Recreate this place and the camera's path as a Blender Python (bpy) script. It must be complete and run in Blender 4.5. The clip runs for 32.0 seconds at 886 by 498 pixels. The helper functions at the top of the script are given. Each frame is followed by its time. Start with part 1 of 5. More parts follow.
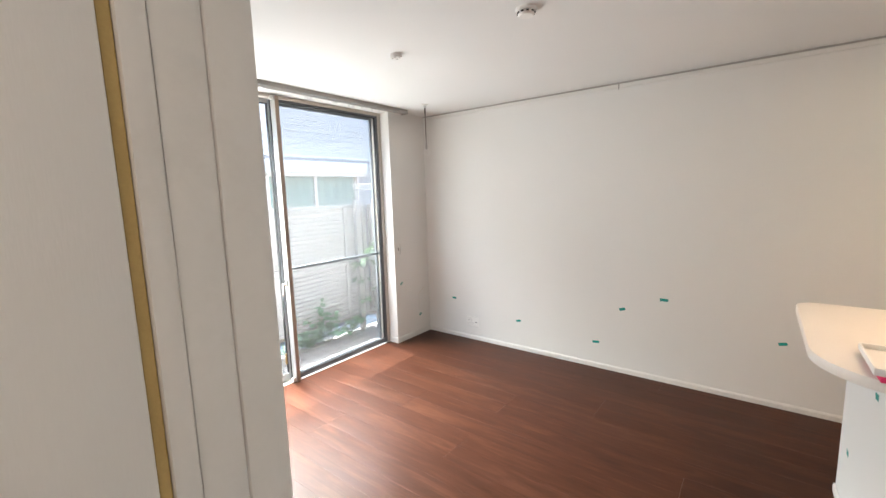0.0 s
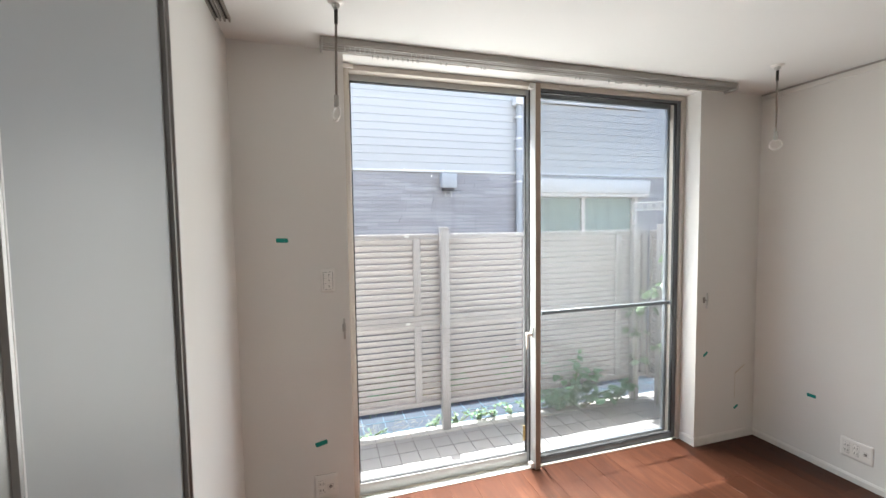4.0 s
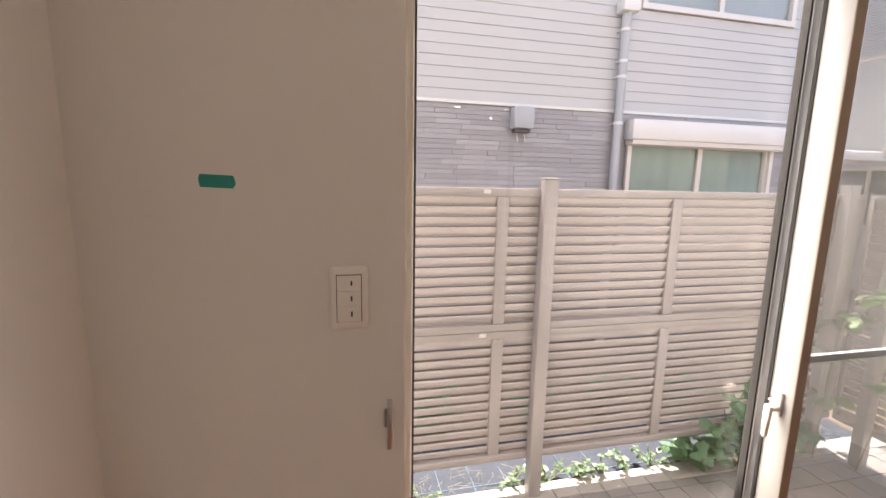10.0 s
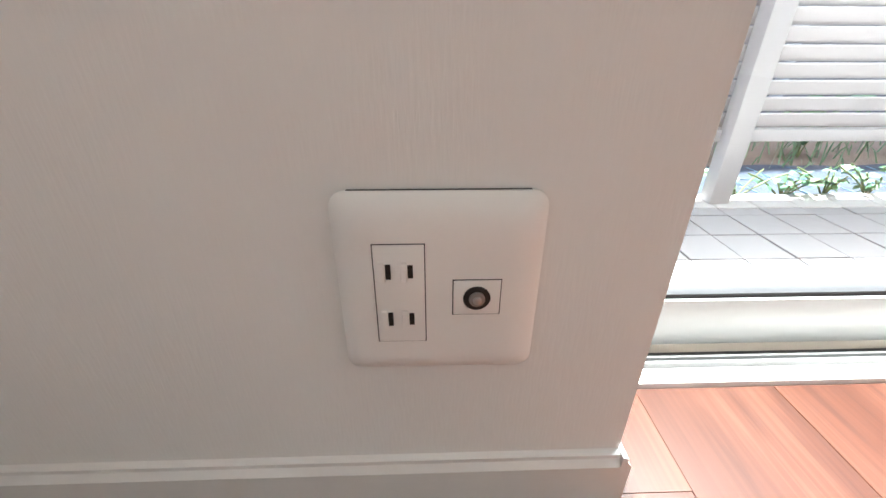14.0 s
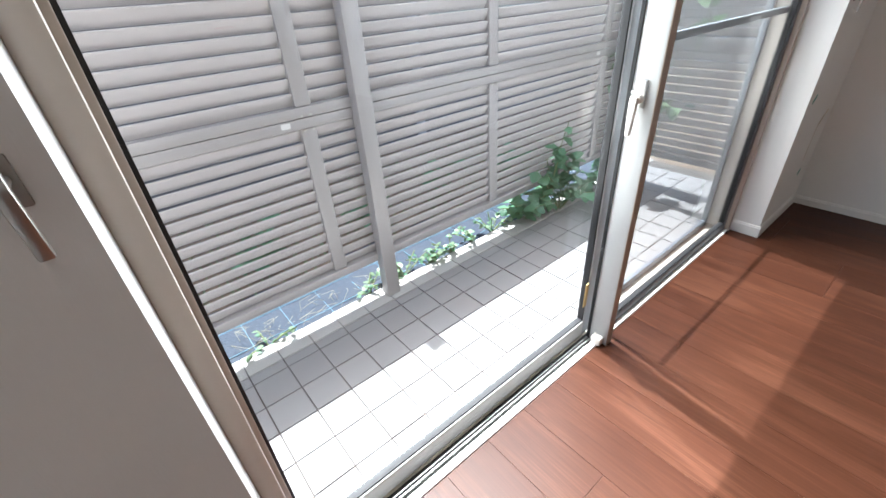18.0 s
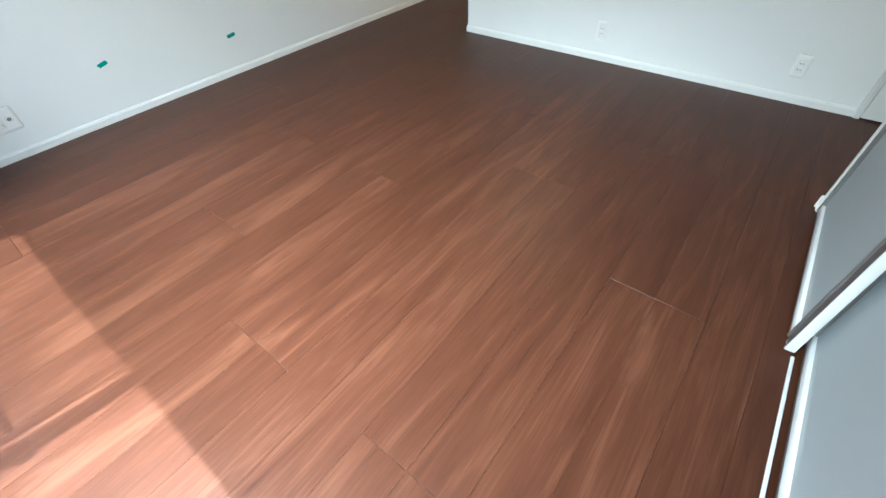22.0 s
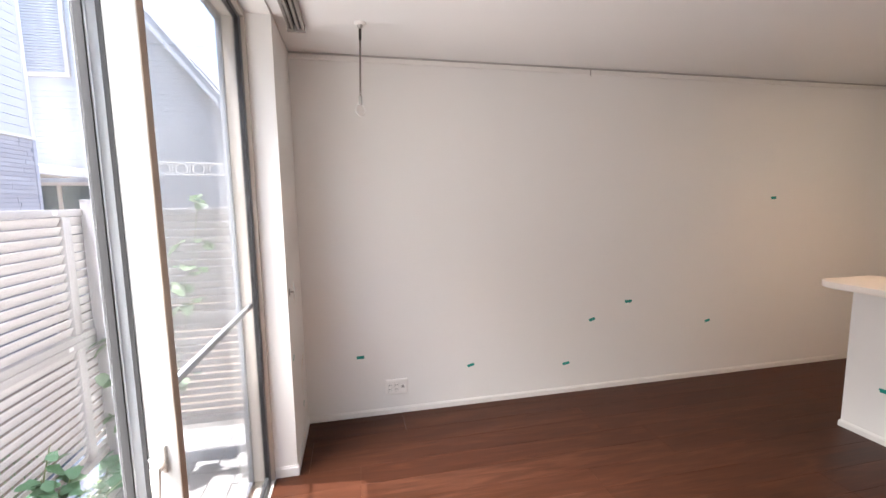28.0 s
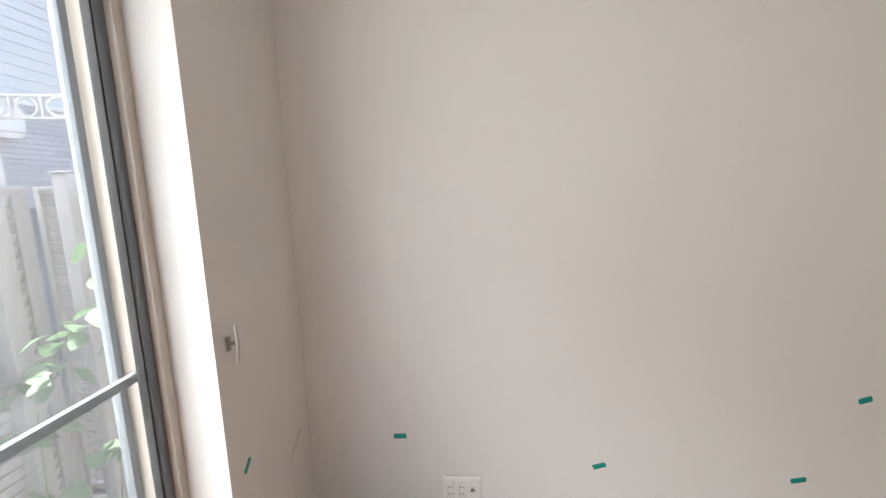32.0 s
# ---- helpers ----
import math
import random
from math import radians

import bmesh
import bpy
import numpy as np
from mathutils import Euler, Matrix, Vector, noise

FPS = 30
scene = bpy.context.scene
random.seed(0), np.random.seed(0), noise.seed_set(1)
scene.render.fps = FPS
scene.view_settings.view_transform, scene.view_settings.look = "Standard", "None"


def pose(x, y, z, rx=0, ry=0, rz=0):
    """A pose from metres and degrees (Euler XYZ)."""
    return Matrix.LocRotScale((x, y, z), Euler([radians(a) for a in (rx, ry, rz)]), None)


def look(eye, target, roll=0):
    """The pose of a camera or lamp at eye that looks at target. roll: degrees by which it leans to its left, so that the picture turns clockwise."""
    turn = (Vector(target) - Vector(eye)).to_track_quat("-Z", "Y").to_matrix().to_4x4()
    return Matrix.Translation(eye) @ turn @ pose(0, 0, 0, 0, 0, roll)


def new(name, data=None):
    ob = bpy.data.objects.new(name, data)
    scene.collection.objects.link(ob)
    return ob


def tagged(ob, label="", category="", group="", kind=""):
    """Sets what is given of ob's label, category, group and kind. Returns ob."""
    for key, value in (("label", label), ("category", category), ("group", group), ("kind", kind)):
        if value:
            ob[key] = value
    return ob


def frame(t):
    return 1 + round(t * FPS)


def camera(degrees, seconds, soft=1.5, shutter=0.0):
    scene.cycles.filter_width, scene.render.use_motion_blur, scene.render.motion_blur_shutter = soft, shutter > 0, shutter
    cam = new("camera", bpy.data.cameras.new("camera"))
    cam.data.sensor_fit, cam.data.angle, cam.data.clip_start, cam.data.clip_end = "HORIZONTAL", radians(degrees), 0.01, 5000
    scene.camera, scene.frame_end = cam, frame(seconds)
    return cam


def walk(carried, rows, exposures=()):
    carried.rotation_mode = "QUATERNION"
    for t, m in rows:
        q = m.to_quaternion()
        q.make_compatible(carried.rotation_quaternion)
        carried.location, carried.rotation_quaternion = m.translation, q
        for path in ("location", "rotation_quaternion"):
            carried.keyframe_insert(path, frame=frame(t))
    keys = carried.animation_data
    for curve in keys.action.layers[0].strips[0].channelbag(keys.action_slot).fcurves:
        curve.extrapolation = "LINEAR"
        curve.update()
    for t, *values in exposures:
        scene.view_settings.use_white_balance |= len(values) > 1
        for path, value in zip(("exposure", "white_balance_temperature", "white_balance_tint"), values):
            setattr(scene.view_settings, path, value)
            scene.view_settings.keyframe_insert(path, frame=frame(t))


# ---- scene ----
cam = camera(94.2, 32.0)
PATH = [
    (0, (-3.725, -3.099, 1.642), (-2.155, -1.89, 1.371), -1.7),
    (0.5, (-3.564, -3.004, 1.617), (-2.046, -1.726, 1.366), -1.8),
    (1, (-3.427, -2.928, 1.593), (-2.047, -1.502, 1.344), -2.0),
    (1.5, (-3.317, -2.798, 1.589), (-2.139, -1.201, 1.343), -1.9),
    (2, (-3.222, -2.722, 1.586), (-2.308, -0.961, 1.335), -2.1),
    (2.5, (-3.142, -2.667, 1.577), (-2.467, -0.802, 1.316), -2.0),
    (4.5, (-3.042, -2.036, 1.625), (-2.466, -0.121, 1.611), -1.2),
    (5, (-2.998, -1.861, 1.661), (-2.275, -0.001, 1.789), -0.8),
    (5.5, (-3.001, -1.677, 1.711), (-2.134, 0.103, 1.991), -0.7),
    (6, (-2.964, -1.524, 1.742), (-1.993, 0.168, 2.182), -0.8),
    (6.5, (-2.938, -1.363, 1.788), (-1.904, 0.251, 2.36), -1.2),
    (7, (-2.954, -1.277, 1.815), (-1.877, 0.277, 2.469), -1.7),
    (7.5, (-2.976, -1.242, 1.816), (-1.871, 0.283, 2.491), -2.0),
    (8, (-2.965, -1.214, 1.813), (-1.867, 0.338, 2.436), -2.0),
    (8.5, (-2.945, -1.183, 1.799), (-1.914, 0.454, 2.305), -1.6),
    (9, (-2.929, -1.127, 1.746), (-2.055, 0.647, 2.045), -0.8),
    (9.5, (-2.957, -1.003, 1.64), (-2.288, 0.881, 1.67), 0.8),
    (10, (-3.032, -0.781, 1.535), (-2.599, 1.147, 1.228), 1.1),
    (10.5, (-3.096, -0.599, 1.294), (-2.84, 1.297, 0.712), 1.6),
    (11, (-3.110, -0.432, 0.991), (-2.960, 1.414, 0.237), 2.2),
    (11.5, (-3.11, -0.327, 0.703), (-3.046, 1.462, -0.189), 1.4),
    (12, (-3.116, -0.258, 0.5), (-3.068, 1.506, -0.442), 2.0),
    (12.5, (-3.104, -0.251, 0.429), (-3.057, 1.513, -0.513), 1.1),
    (13, (-3.094, -0.233, 0.377), (-3.037, 1.527, -0.572), 0.9),
    (13.5, (-3.086, -0.214, 0.359), (-3.027, 1.548, -0.587), 0.4),
    (15.5, (-3.081, -0.227, 0.375), (-2.999, 1.553, -0.534), 0.0),
    (16, (-3.074, -0.239, 0.432), (-2.917, 1.526, -0.496), -0.2),
    (16.5, (-3.051, -0.278, 0.612), (-2.758, 1.454, -0.345), -0.5),
    (17, (-3.005, -0.311, 0.881), (-2.5, 1.365, -0.087), -1.5),
    (17.5, (-2.94, -0.381, 1.088), (-2.187, 1.183, 0.094), -2.5),
    (18, (-2.892, -0.417, 1.162), (-1.861, 0.927, 0.099), -4.2),
    (18.5, (-2.81, -0.366, 1.192), (-1.555, 0.655, 0.016), -4.5),
    (19, (-2.758, -0.375, 1.207), (-1.357, 0.242, -0.081), -4.0),
    (19.5, (-2.763, -0.421, 1.207), (-1.32, -0.266, -0.169), -3.1),
    (20, (-2.809, -0.443, 1.195), (-1.448, -0.733, -0.242), -1.4),
    (20.5, (-2.872, -0.486, 1.167), (-1.655, -1.101, -0.296), -1.4),
    (21, (-2.917, -0.493, 1.168), (-1.863, -1.326, -0.314), -1.7),
    (21.5, (-2.978, -0.518, 1.167), (-2.036, -1.478, -0.313), -2.4),
    (22, (-3.006, -0.516, 1.169), (-2.106, -1.592, -0.257), -2.8),
    (22.5, (-3.011, -0.529, 1.22), (-2.059, -1.751, -0.045), -3.1),
    (23, (-3.007, -0.548, 1.321), (-1.984, -1.933, 0.304), -2.9),
    (23.5, (-3.015, -0.559, 1.415), (-1.931, -2.076, 0.691), -2.3),
    (24, (-3.044, -0.575, 1.492), (-1.919, -2.165, 1.037), -1.6),
    (24.5, (-3.065, -0.571, 1.537), (-1.92, -2.19, 1.274), -1.0),
    (26.5, (-2.986, -0.492, 1.526), (-1.386, -1.683, 1.369), -0.7),
    (27, (-2.937, -0.456, 1.527), (-1.177, -1.39, 1.349), -0.8),
    (27.5, (-2.91, -0.423, 1.516), (-1.029, -1.074, 1.321), -0.9),
    (28, (-2.882, -0.370, 1.538), (-0.940, -0.786, 1.308), -0.9),
    (28.5, (-2.853, -0.330, 1.531), (-0.881, -0.557, 1.285), -1.1),
    (29, (-2.810, -0.311, 1.516), (-0.828, -0.404, 1.262), -1.3),
    (29.5, (-2.749, -0.333, 1.502), (-0.767, -0.330, 1.241), -1.5),
    (30, (-2.554, -0.400, 1.489), (-0.570, -0.369, 1.244), -1.15),
    (30.5, (-2.396, -0.540, 1.461), (-0.409, -0.455, 1.250), -1.5),
    (31, (-2.148, -0.559, 1.467), (-0.164, -0.456, 1.237), -1.7),
    (31.5, (-1.882, -0.604, 1.454), (0.102, -0.504, 1.217), -2.0),
    (32, (-1.561, -0.663, 1.456), (0.415, -0.56, 1.16), -2.1),
]

EXPOSURES = [(0, 3.50, 6000, 8), (1, 3.30, 5700, 5), (2.5, 3.00, 5700, 6), (5, 2.80, 6300, 9), (8.5, 2.60, 6200, 10), (9.4, 2.45, 6500, 11), (10, 2.50, 7450, 22), (11, 2.25, 6600, 18),
             (12, 3.20, 6250, 12), (13, 3.55, 6050, 9), (16, 3.45, 5550, 5), (17, 2.60, 5500, 7), (18.5, 2.45, 5850, 9), (20, 2.95, 5700, 6), (22, 3.50, 5100, -4), (24, 3.60, 5850, 9),
             (26.5, 3.55, 5750, 9), (28, 3.20, 6200, 17), (31, 2.98, 6500, 21), (32, 3.15, 6150, 11)]
walk(cam, [(t, look(eye, target, roll)) for t, eye, target, roll in PATH], EXPOSURES)

# ---------------------------------------------------------------- light
SUN_WAY = Vector((0.036, 0.259, 1.0)).normalized()
world = bpy.data.worlds.new("world")
scene.world = world
world.use_nodes = True
wn = world.node_tree.nodes
wl = world.node_tree.links
sky = wn.new("ShaderNodeTexSky")
sky.sky_type = "NISHITA"
sky.sun_disc = False
sky.sun_elevation = math.asin(SUN_WAY.z)
sky.sun_rotation = math.atan2(SUN_WAY.x, SUN_WAY.y)
sky.air_density, sky.dust_density, sky.ozone_density = 1.2, 2.5, 1.0
wn["Background"].inputs["Strength"].default_value = 0.115
wl.new(sky.outputs["Color"], wn["Background"].inputs["Color"])

sun_data = bpy.data.lights.new("sun", "SUN")
sun_data.energy = 3.8
sun_data.angle = radians(0.53)
sun_data.color = (1.0, 0.965, 0.915)
sun = new("sun", sun_data)
sun.matrix_world = look(SUN_WAY * 30, (0, 0, 0))

# Area lamp added outside the glass, standing in for sky light indoors.
pane_data = bpy.data.lights.new("window_sky_fill", "AREA")
pane_data.shape, pane_data.size, pane_data.size_y, pane_data.energy = "RECTANGLE", 2.2, 1.6, 7.8
pane_data.color = (1.0, 0.945, 0.86)
pane_lamp = new("window_sky_fill", pane_data)
pane_lamp.matrix_world = look((-1.75, 0.52, 1.30), (-1.75, -2.48, 2.40))

# Second added lamp, tilted down to brighten the floor near the window.
high_data = bpy.data.lights.new("window_high_sky_fill", "AREA")
high_data.shape, high_data.size, high_data.size_y, high_data.energy = "RECTANGLE", 2.2, 1.0, 18.0
high_data.spread = radians(70)
high_data.color = (1.0, 0.955, 0.885)
high_lamp = new("window_high_sky_fill", high_data)
high_lamp.matrix_world = look((-1.75, 0.68, 1.92), (-1.75, -0.32, 0.50))

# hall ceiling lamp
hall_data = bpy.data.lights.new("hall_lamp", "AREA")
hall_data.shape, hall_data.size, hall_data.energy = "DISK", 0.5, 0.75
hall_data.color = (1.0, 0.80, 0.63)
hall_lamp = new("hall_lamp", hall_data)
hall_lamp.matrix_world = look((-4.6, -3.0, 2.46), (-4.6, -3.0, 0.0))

# ---------------------------------------------------------------- materials
def material(name, color, rough=0.5, metal=0.0, var=0.08, scale=3.0, fine=80.0, bump=0.15, dist=0.002,
             stretch=(1, 1, 1), rnd=0.0, spec=0.5, emit=None, power=0.0, dirt=0.0, dirt_color=(0.2, 0.17, 0.13), sub=0.0):
    m = bpy.data.materials.new(name)
    m.use_nodes = True
    nt = m.node_tree
    n, l = nt.nodes, nt.links
    b = n["Principled BSDF"]
    co = n.new("ShaderNodeTexCoord")
    mp = n.new("ShaderNodeMapping")
    mp.inputs["Scale"].default_value = stretch
    l.new(co.outputs["Object"], mp.inputs["Vector"])
    big = n.new("ShaderNodeTexNoise")
    big.inputs["Scale"].default_value = scale
    big.inputs["Detail"].default_value = 5
    small = n.new("ShaderNodeTexNoise")
    small.inputs["Scale"].default_value = fine
    small.inputs["Detail"].default_value = 3
    l.new(mp.outputs["Vector"], big.inputs["Vector"])
    l.new(mp.outputs["Vector"], small.inputs["Vector"])
    mixn = n.new("ShaderNodeMix")
    mixn.data_type = "FLOAT"
    mixn.inputs["Factor"].default_value = 0.4
    l.new(big.outputs["Fac"], mixn.inputs["A"])
    l.new(small.outputs["Fac"], mixn.inputs["B"])
    last = mixn.outputs["Result"]
    if rnd:
        info = n.new("ShaderNodeObjectInfo")
        add = n.new("ShaderNodeMath")
        add.operation = "MULTIPLY_ADD"
        add.inputs[1].default_value = rnd
        l.new(info.outputs["Random"], add.inputs[0])
        l.new(last, add.inputs[2])
        sb = n.new("ShaderNodeMath")
        sb.operation = "SUBTRACT"
        sb.inputs[1].default_value = rnd / 2
        l.new(add.outputs[0], sb.inputs[0])
        last = sb.outputs[0]
    ramp = n.new("ShaderNodeMapRange")
    ramp.inputs["From Min"].default_value = 0.2
    ramp.inputs["From Max"].default_value = 0.8
    ramp.inputs["To Min"].default_value = 1 - var
    ramp.inputs["To Max"].default_value = 1 + var
    l.new(last, ramp.inputs["Value"])
    mul = n.new("ShaderNodeVectorMath")
    mul.operation = "SCALE"
    mul.inputs[0].default_value = color
    l.new(ramp.outputs["Result"], mul.inputs["Scale"])
    col = mul.outputs["Vector"]
    if dirt:
        spots = n.new("ShaderNodeTexNoise")
        spots.inputs["Scale"].default_value = scale * 1.7
        spots.inputs["Detail"].default_value = 8
        spots.inputs["Roughness"].default_value = 0.7
        l.new(co.outputs["Object"], spots.inputs["Vector"])
        sr = n.new("ShaderNodeMapRange")
        sr.inputs["From Min"].default_value = 0.52
        sr.inputs["From Max"].default_value = 0.75
        sr.inputs["To Max"].default_value = dirt
        l.new(spots.outputs["Fac"], sr.inputs["Value"])
        mx = n.new("ShaderNodeMix")
        mx.data_type = "RGBA"
        l.new(sr.outputs["Result"], mx.inputs["Factor"])
        l.new(col, mx.inputs["A"])
        mx.inputs["B"].default_value = (*dirt_color, 1)
        col = mx.outputs["Result"]
    l.new(col, b.inputs["Base Color"])
    rr = n.new("ShaderNodeMapRange")
    rr.inputs["To Min"].default_value = max(rough - 0.06, 0.02)
    rr.inputs["To Max"].default_value = min(rough + 0.06, 1)
    l.new(big.outputs["Fac"], rr.inputs["Value"])
    l.new(rr.outputs["Result"], b.inputs["Roughness"])
    b.inputs["Metallic"].default_value = metal
    b.inputs["Specular IOR Level"].default_value = spec
    if sub:
        b.inputs["Subsurface Weight"].default_value = sub
    if bump:
        bp = n.new("ShaderNodeBump")
        bp.inputs["Strength"].default_value = bump
        bp.inputs["Distance"].default_value = dist
        l.new(small.outputs["Fac"], bp.inputs["Height"])
        l.new(bp.outputs["Normal"], b.inputs["Normal"])
    if emit:
        b.inputs["Emission Color"].default_value = (*emit, 1)
        b.inputs["Emission Strength"].default_value = power
    return m


def glass_material(name, tint, reflect=1.0, rough=0.0):
    m = bpy.data.materials.new(name)
    m.use_nodes = True
    nt = m.node_tree
    n, l = nt.nodes, nt.links
    n.remove(n["Principled BSDF"])
    tr = n.new("ShaderNodeBsdfTransparent")
    tr.inputs["Color"].default_value = (*tint, 1)
    gl = n.new("ShaderNodeBsdfGlossy")
    gl.inputs["Roughness"].default_value = rough
    lw = n.new("ShaderNodeLayerWeight")
    lw.inputs["Blend"].default_value = 0.5
    pw = n.new("ShaderNodeMath")
    pw.operation = "POWER"
    pw.inputs[1].default_value = 4.0
    l.new(lw.outputs["Facing"], pw.inputs[0])
    sc = n.new("ShaderNodeMath")
    sc.operation = "MULTIPLY_ADD"
    sc.inputs[1].default_value = 0.55 * reflect
    sc.inputs[2].default_value = 0.03 * reflect
    l.new(pw.outputs[0], sc.inputs[0])
    mx = n.new("ShaderNodeMixShader")
    l.new(sc.outputs[0], mx.inputs["Fac"])
    l.new(tr.outputs[0], mx.inputs[1])
    l.new(gl.outputs[0], mx.inputs[2])
    l.new(mx.outputs[0], n["Material Output"].inputs["Surface"])
    return m


def leafy(m, through_color):
    """Lets some light through a leaf."""
    n, l = m.node_tree.nodes, m.node_tree.links
    tl = n.new("ShaderNodeBsdfTranslucent")
    tl.inputs["Color"].default_value = (*through_color, 1)
    mx = n.new("ShaderNodeMixShader")
    mx.inputs["Fac"].default_value = 0.35
    l.new(n["Principled BSDF"].outputs[0], mx.inputs[1])
    l.new(tl.outputs[0], mx.inputs[2])
    l.new(mx.outputs[0], n["Material Output"].inputs["Surface"])
    return m


def net_material(name, cover, color):
    """Fine insect net: threads too thin to tell apart, so a share of the light is stopped."""
    m = bpy.data.materials.new(name)
    m.use_nodes = True
    n, l = m.node_tree.nodes, m.node_tree.links
    n.remove(n["Principled BSDF"])
    tr = n.new("ShaderNodeBsdfTransparent")
    df = n.new("ShaderNodeBsdfDiffuse")
    df.inputs["Color"].default_value = (*color, 1)
    mx = n.new("ShaderNodeMixShader")
    mx.inputs["Fac"].default_value = cover
    l.new(tr.outputs[0], mx.inputs[1])
    l.new(df.outputs[0], mx.inputs[2])
    l.new(mx.outputs[0], n["Material Output"].inputs["Surface"])
    return m


def wood_floor():
    m = bpy.data.materials.new("dark_wood_floor")
    m.use_nodes = True
    nt = m.node_tree
    n, l = nt.nodes, nt.links
    b = n["Principled BSDF"]
    co = n.new("ShaderNodeTexCoord")
    info = n.new("ShaderNodeObjectInfo")
    off = n.new("ShaderNodeVectorMath")
    off.operation = "MULTIPLY_ADD"
    cmb = n.new("ShaderNodeCombineXYZ")
    for k in ("X", "Y", "Z"):
        l.new(info.outputs["Random"], cmb.inputs[k])
    l.new(cmb.outputs[0], off.inputs[0])
    off.inputs[1].default_value = (13.0, 37.0, 5.0)
    l.new(co.outputs["Object"], off.inputs[2])
    mp = n.new("ShaderNodeMapping")
    mp.inputs["Scale"].default_value = (8.5, 1.0, 6)
    l.new(off.outputs[0], mp.inputs["Vector"])
    warp = n.new("ShaderNodeTexNoise")
    warp.inputs["Scale"].default_value = 1.6
    warp.inputs["Detail"].default_value = 6
    warp.inputs["Distortion"].default_value = 1.3
    l.new(mp.outputs[0], warp.inputs["Vector"])
    mp2 = n.new("ShaderNodeMapping")
    mp2.inputs["Scale"].default_value = (160, 3.5, 60)
    l.new(off.outputs[0], mp2.inputs["Vector"])
    pores = n.new("ShaderNodeTexNoise")
    pores.inputs["Scale"].default_value = 1.5
    pores.inputs["Detail"].default_value = 4
    l.new(mp2.outputs[0], pores.inputs["Vector"])
    mix = n.new("ShaderNodeMix")
    mix.data_type = "FLOAT"
    mix.inputs["Factor"].default_value = 0.36
    l.new(warp.outputs["Fac"], mix.inputs["A"])
    l.new(pores.outputs["Fac"], mix.inputs["B"])
    sh = n.new("ShaderNodeMath")
    sh.operation = "MULTIPLY_ADD"
    sh.inputs[1].default_value = 0.07
    l.new(info.outputs["Random"], sh.inputs[0])
    l.new(mix.outputs["Result"], sh.inputs[2])
    ramp = n.new("ShaderNodeValToRGB")
    e = ramp.color_ramp.elements
    e[0].position, e[0].color = 0.24, (0.026, 0.0082, 0.0041, 1)
    e[1].position, e[1].color = 0.86, (0.110, 0.0440, 0.0235, 1)
    mid = ramp.color_ramp.elements.new(0.55)
    mid.color = (0.053, 0.0180, 0.0089, 1)
    l.new(sh.outputs[0], ramp.inputs["Fac"])
    # short dark flecks along the grain
    mp3 = n.new("ShaderNodeMapping")
    mp3.inputs["Scale"].default_value = (34, 2.4, 14)
    l.new(off.outputs[0], mp3.inputs["Vector"])
    fleck = n.new("ShaderNodeTexNoise")
    fleck.inputs["Scale"].default_value = 1.7
    fleck.inputs["Detail"].default_value = 3
    fleck.inputs["Distortion"].default_value = 0.6
    l.new(mp3.outputs[0], fleck.inputs["Vector"])
    fr = n.new("ShaderNodeMapRange")
    fr.inputs["From Min"].default_value = 0.60
    fr.inputs["From Max"].default_value = 0.72
    fr.inputs["To Min"].default_value = 1.0
    fr.inputs["To Max"].default_value = 0.76
    l.new(fleck.outputs["Fac"], fr.inputs["Value"])
    dark = n.new("ShaderNodeVectorMath")
    dark.operation = "SCALE"
    l.new(ramp.outputs["Color"], dark.inputs[0])
    l.new(fr.outputs["Result"], dark.inputs["Scale"])
    l.new(dark.outputs["Vector"], b.inputs["Base Color"])
    rr = n.new("ShaderNodeMapRange")
    rr.inputs["To Min"].default_value = 0.30
    rr.inputs["To Max"].default_value = 0.46
    l.new(warp.outputs["Fac"], rr.inputs["Value"])
    l.new(rr.outputs["Result"], b.inputs["Roughness"])
    bp = n.new("ShaderNodeBump")
    bp.inputs["Strength"].default_value = 0.25
    bp.inputs["Distance"].default_value = 0.0012
    l.new(mix.outputs["Result"], bp.inputs["Height"])
    l.new(bp.outputs["Normal"], b.inputs["Normal"])
    b.inputs["Specular IOR Level"].default_value = 0.16
    b.inputs["Coat Weight"].default_value = 0.05
    b.inputs["Coat Roughness"].default_value = 0.25
    return m


M_wall = material("wall_paper", (0.79, 0.775, 0.75), 0.85, var=0.025, scale=1.5, fine=480, bump=0.30, dist=0.0006, stretch=(1, 1, 0.12))
M_ceil = material("ceiling_paper", (0.82, 0.815, 0.805), 0.9, var=0.02, scale=1.5, fine=220, bump=0.25, dist=0.001)
M_trim = material("white_trim", (0.77, 0.75, 0.72), 0.42, var=0.03, bump=0.05, dirt=0.12)
M_plate = material("ivory_plastic", (0.84, 0.82, 0.79), 0.35, var=0.015, bump=0.04, dist=0.0004, fine=400)
# Black for plastic parts, and for the shade in gaps and slots.
M_slot = material("black_plastic_and_gap_shade", (0.015, 0.014, 0.014), 0.5, var=0.1, bump=0.05)
M_floor = wood_floor()
M_joint = material("floor_joint", (0.035, 0.013, 0.008), 0.8)
M_frame = material("champagne_aluminium", (0.55, 0.50, 0.44), 0.45, metal=0.15, var=0.03, bump=0.05, dirt=0.1)
M_frame_in = material("sash_vinyl", (0.52, 0.53, 0.52), 0.4, var=0.02, bump=0.04)
M_track = material("track_aluminium", (0.42, 0.42, 0.41), 0.38, metal=0.75, var=0.1, dirt=0.35)
M_gasket = material("black_gasket", (0.012, 0.012, 0.013), 0.6, var=0.1)
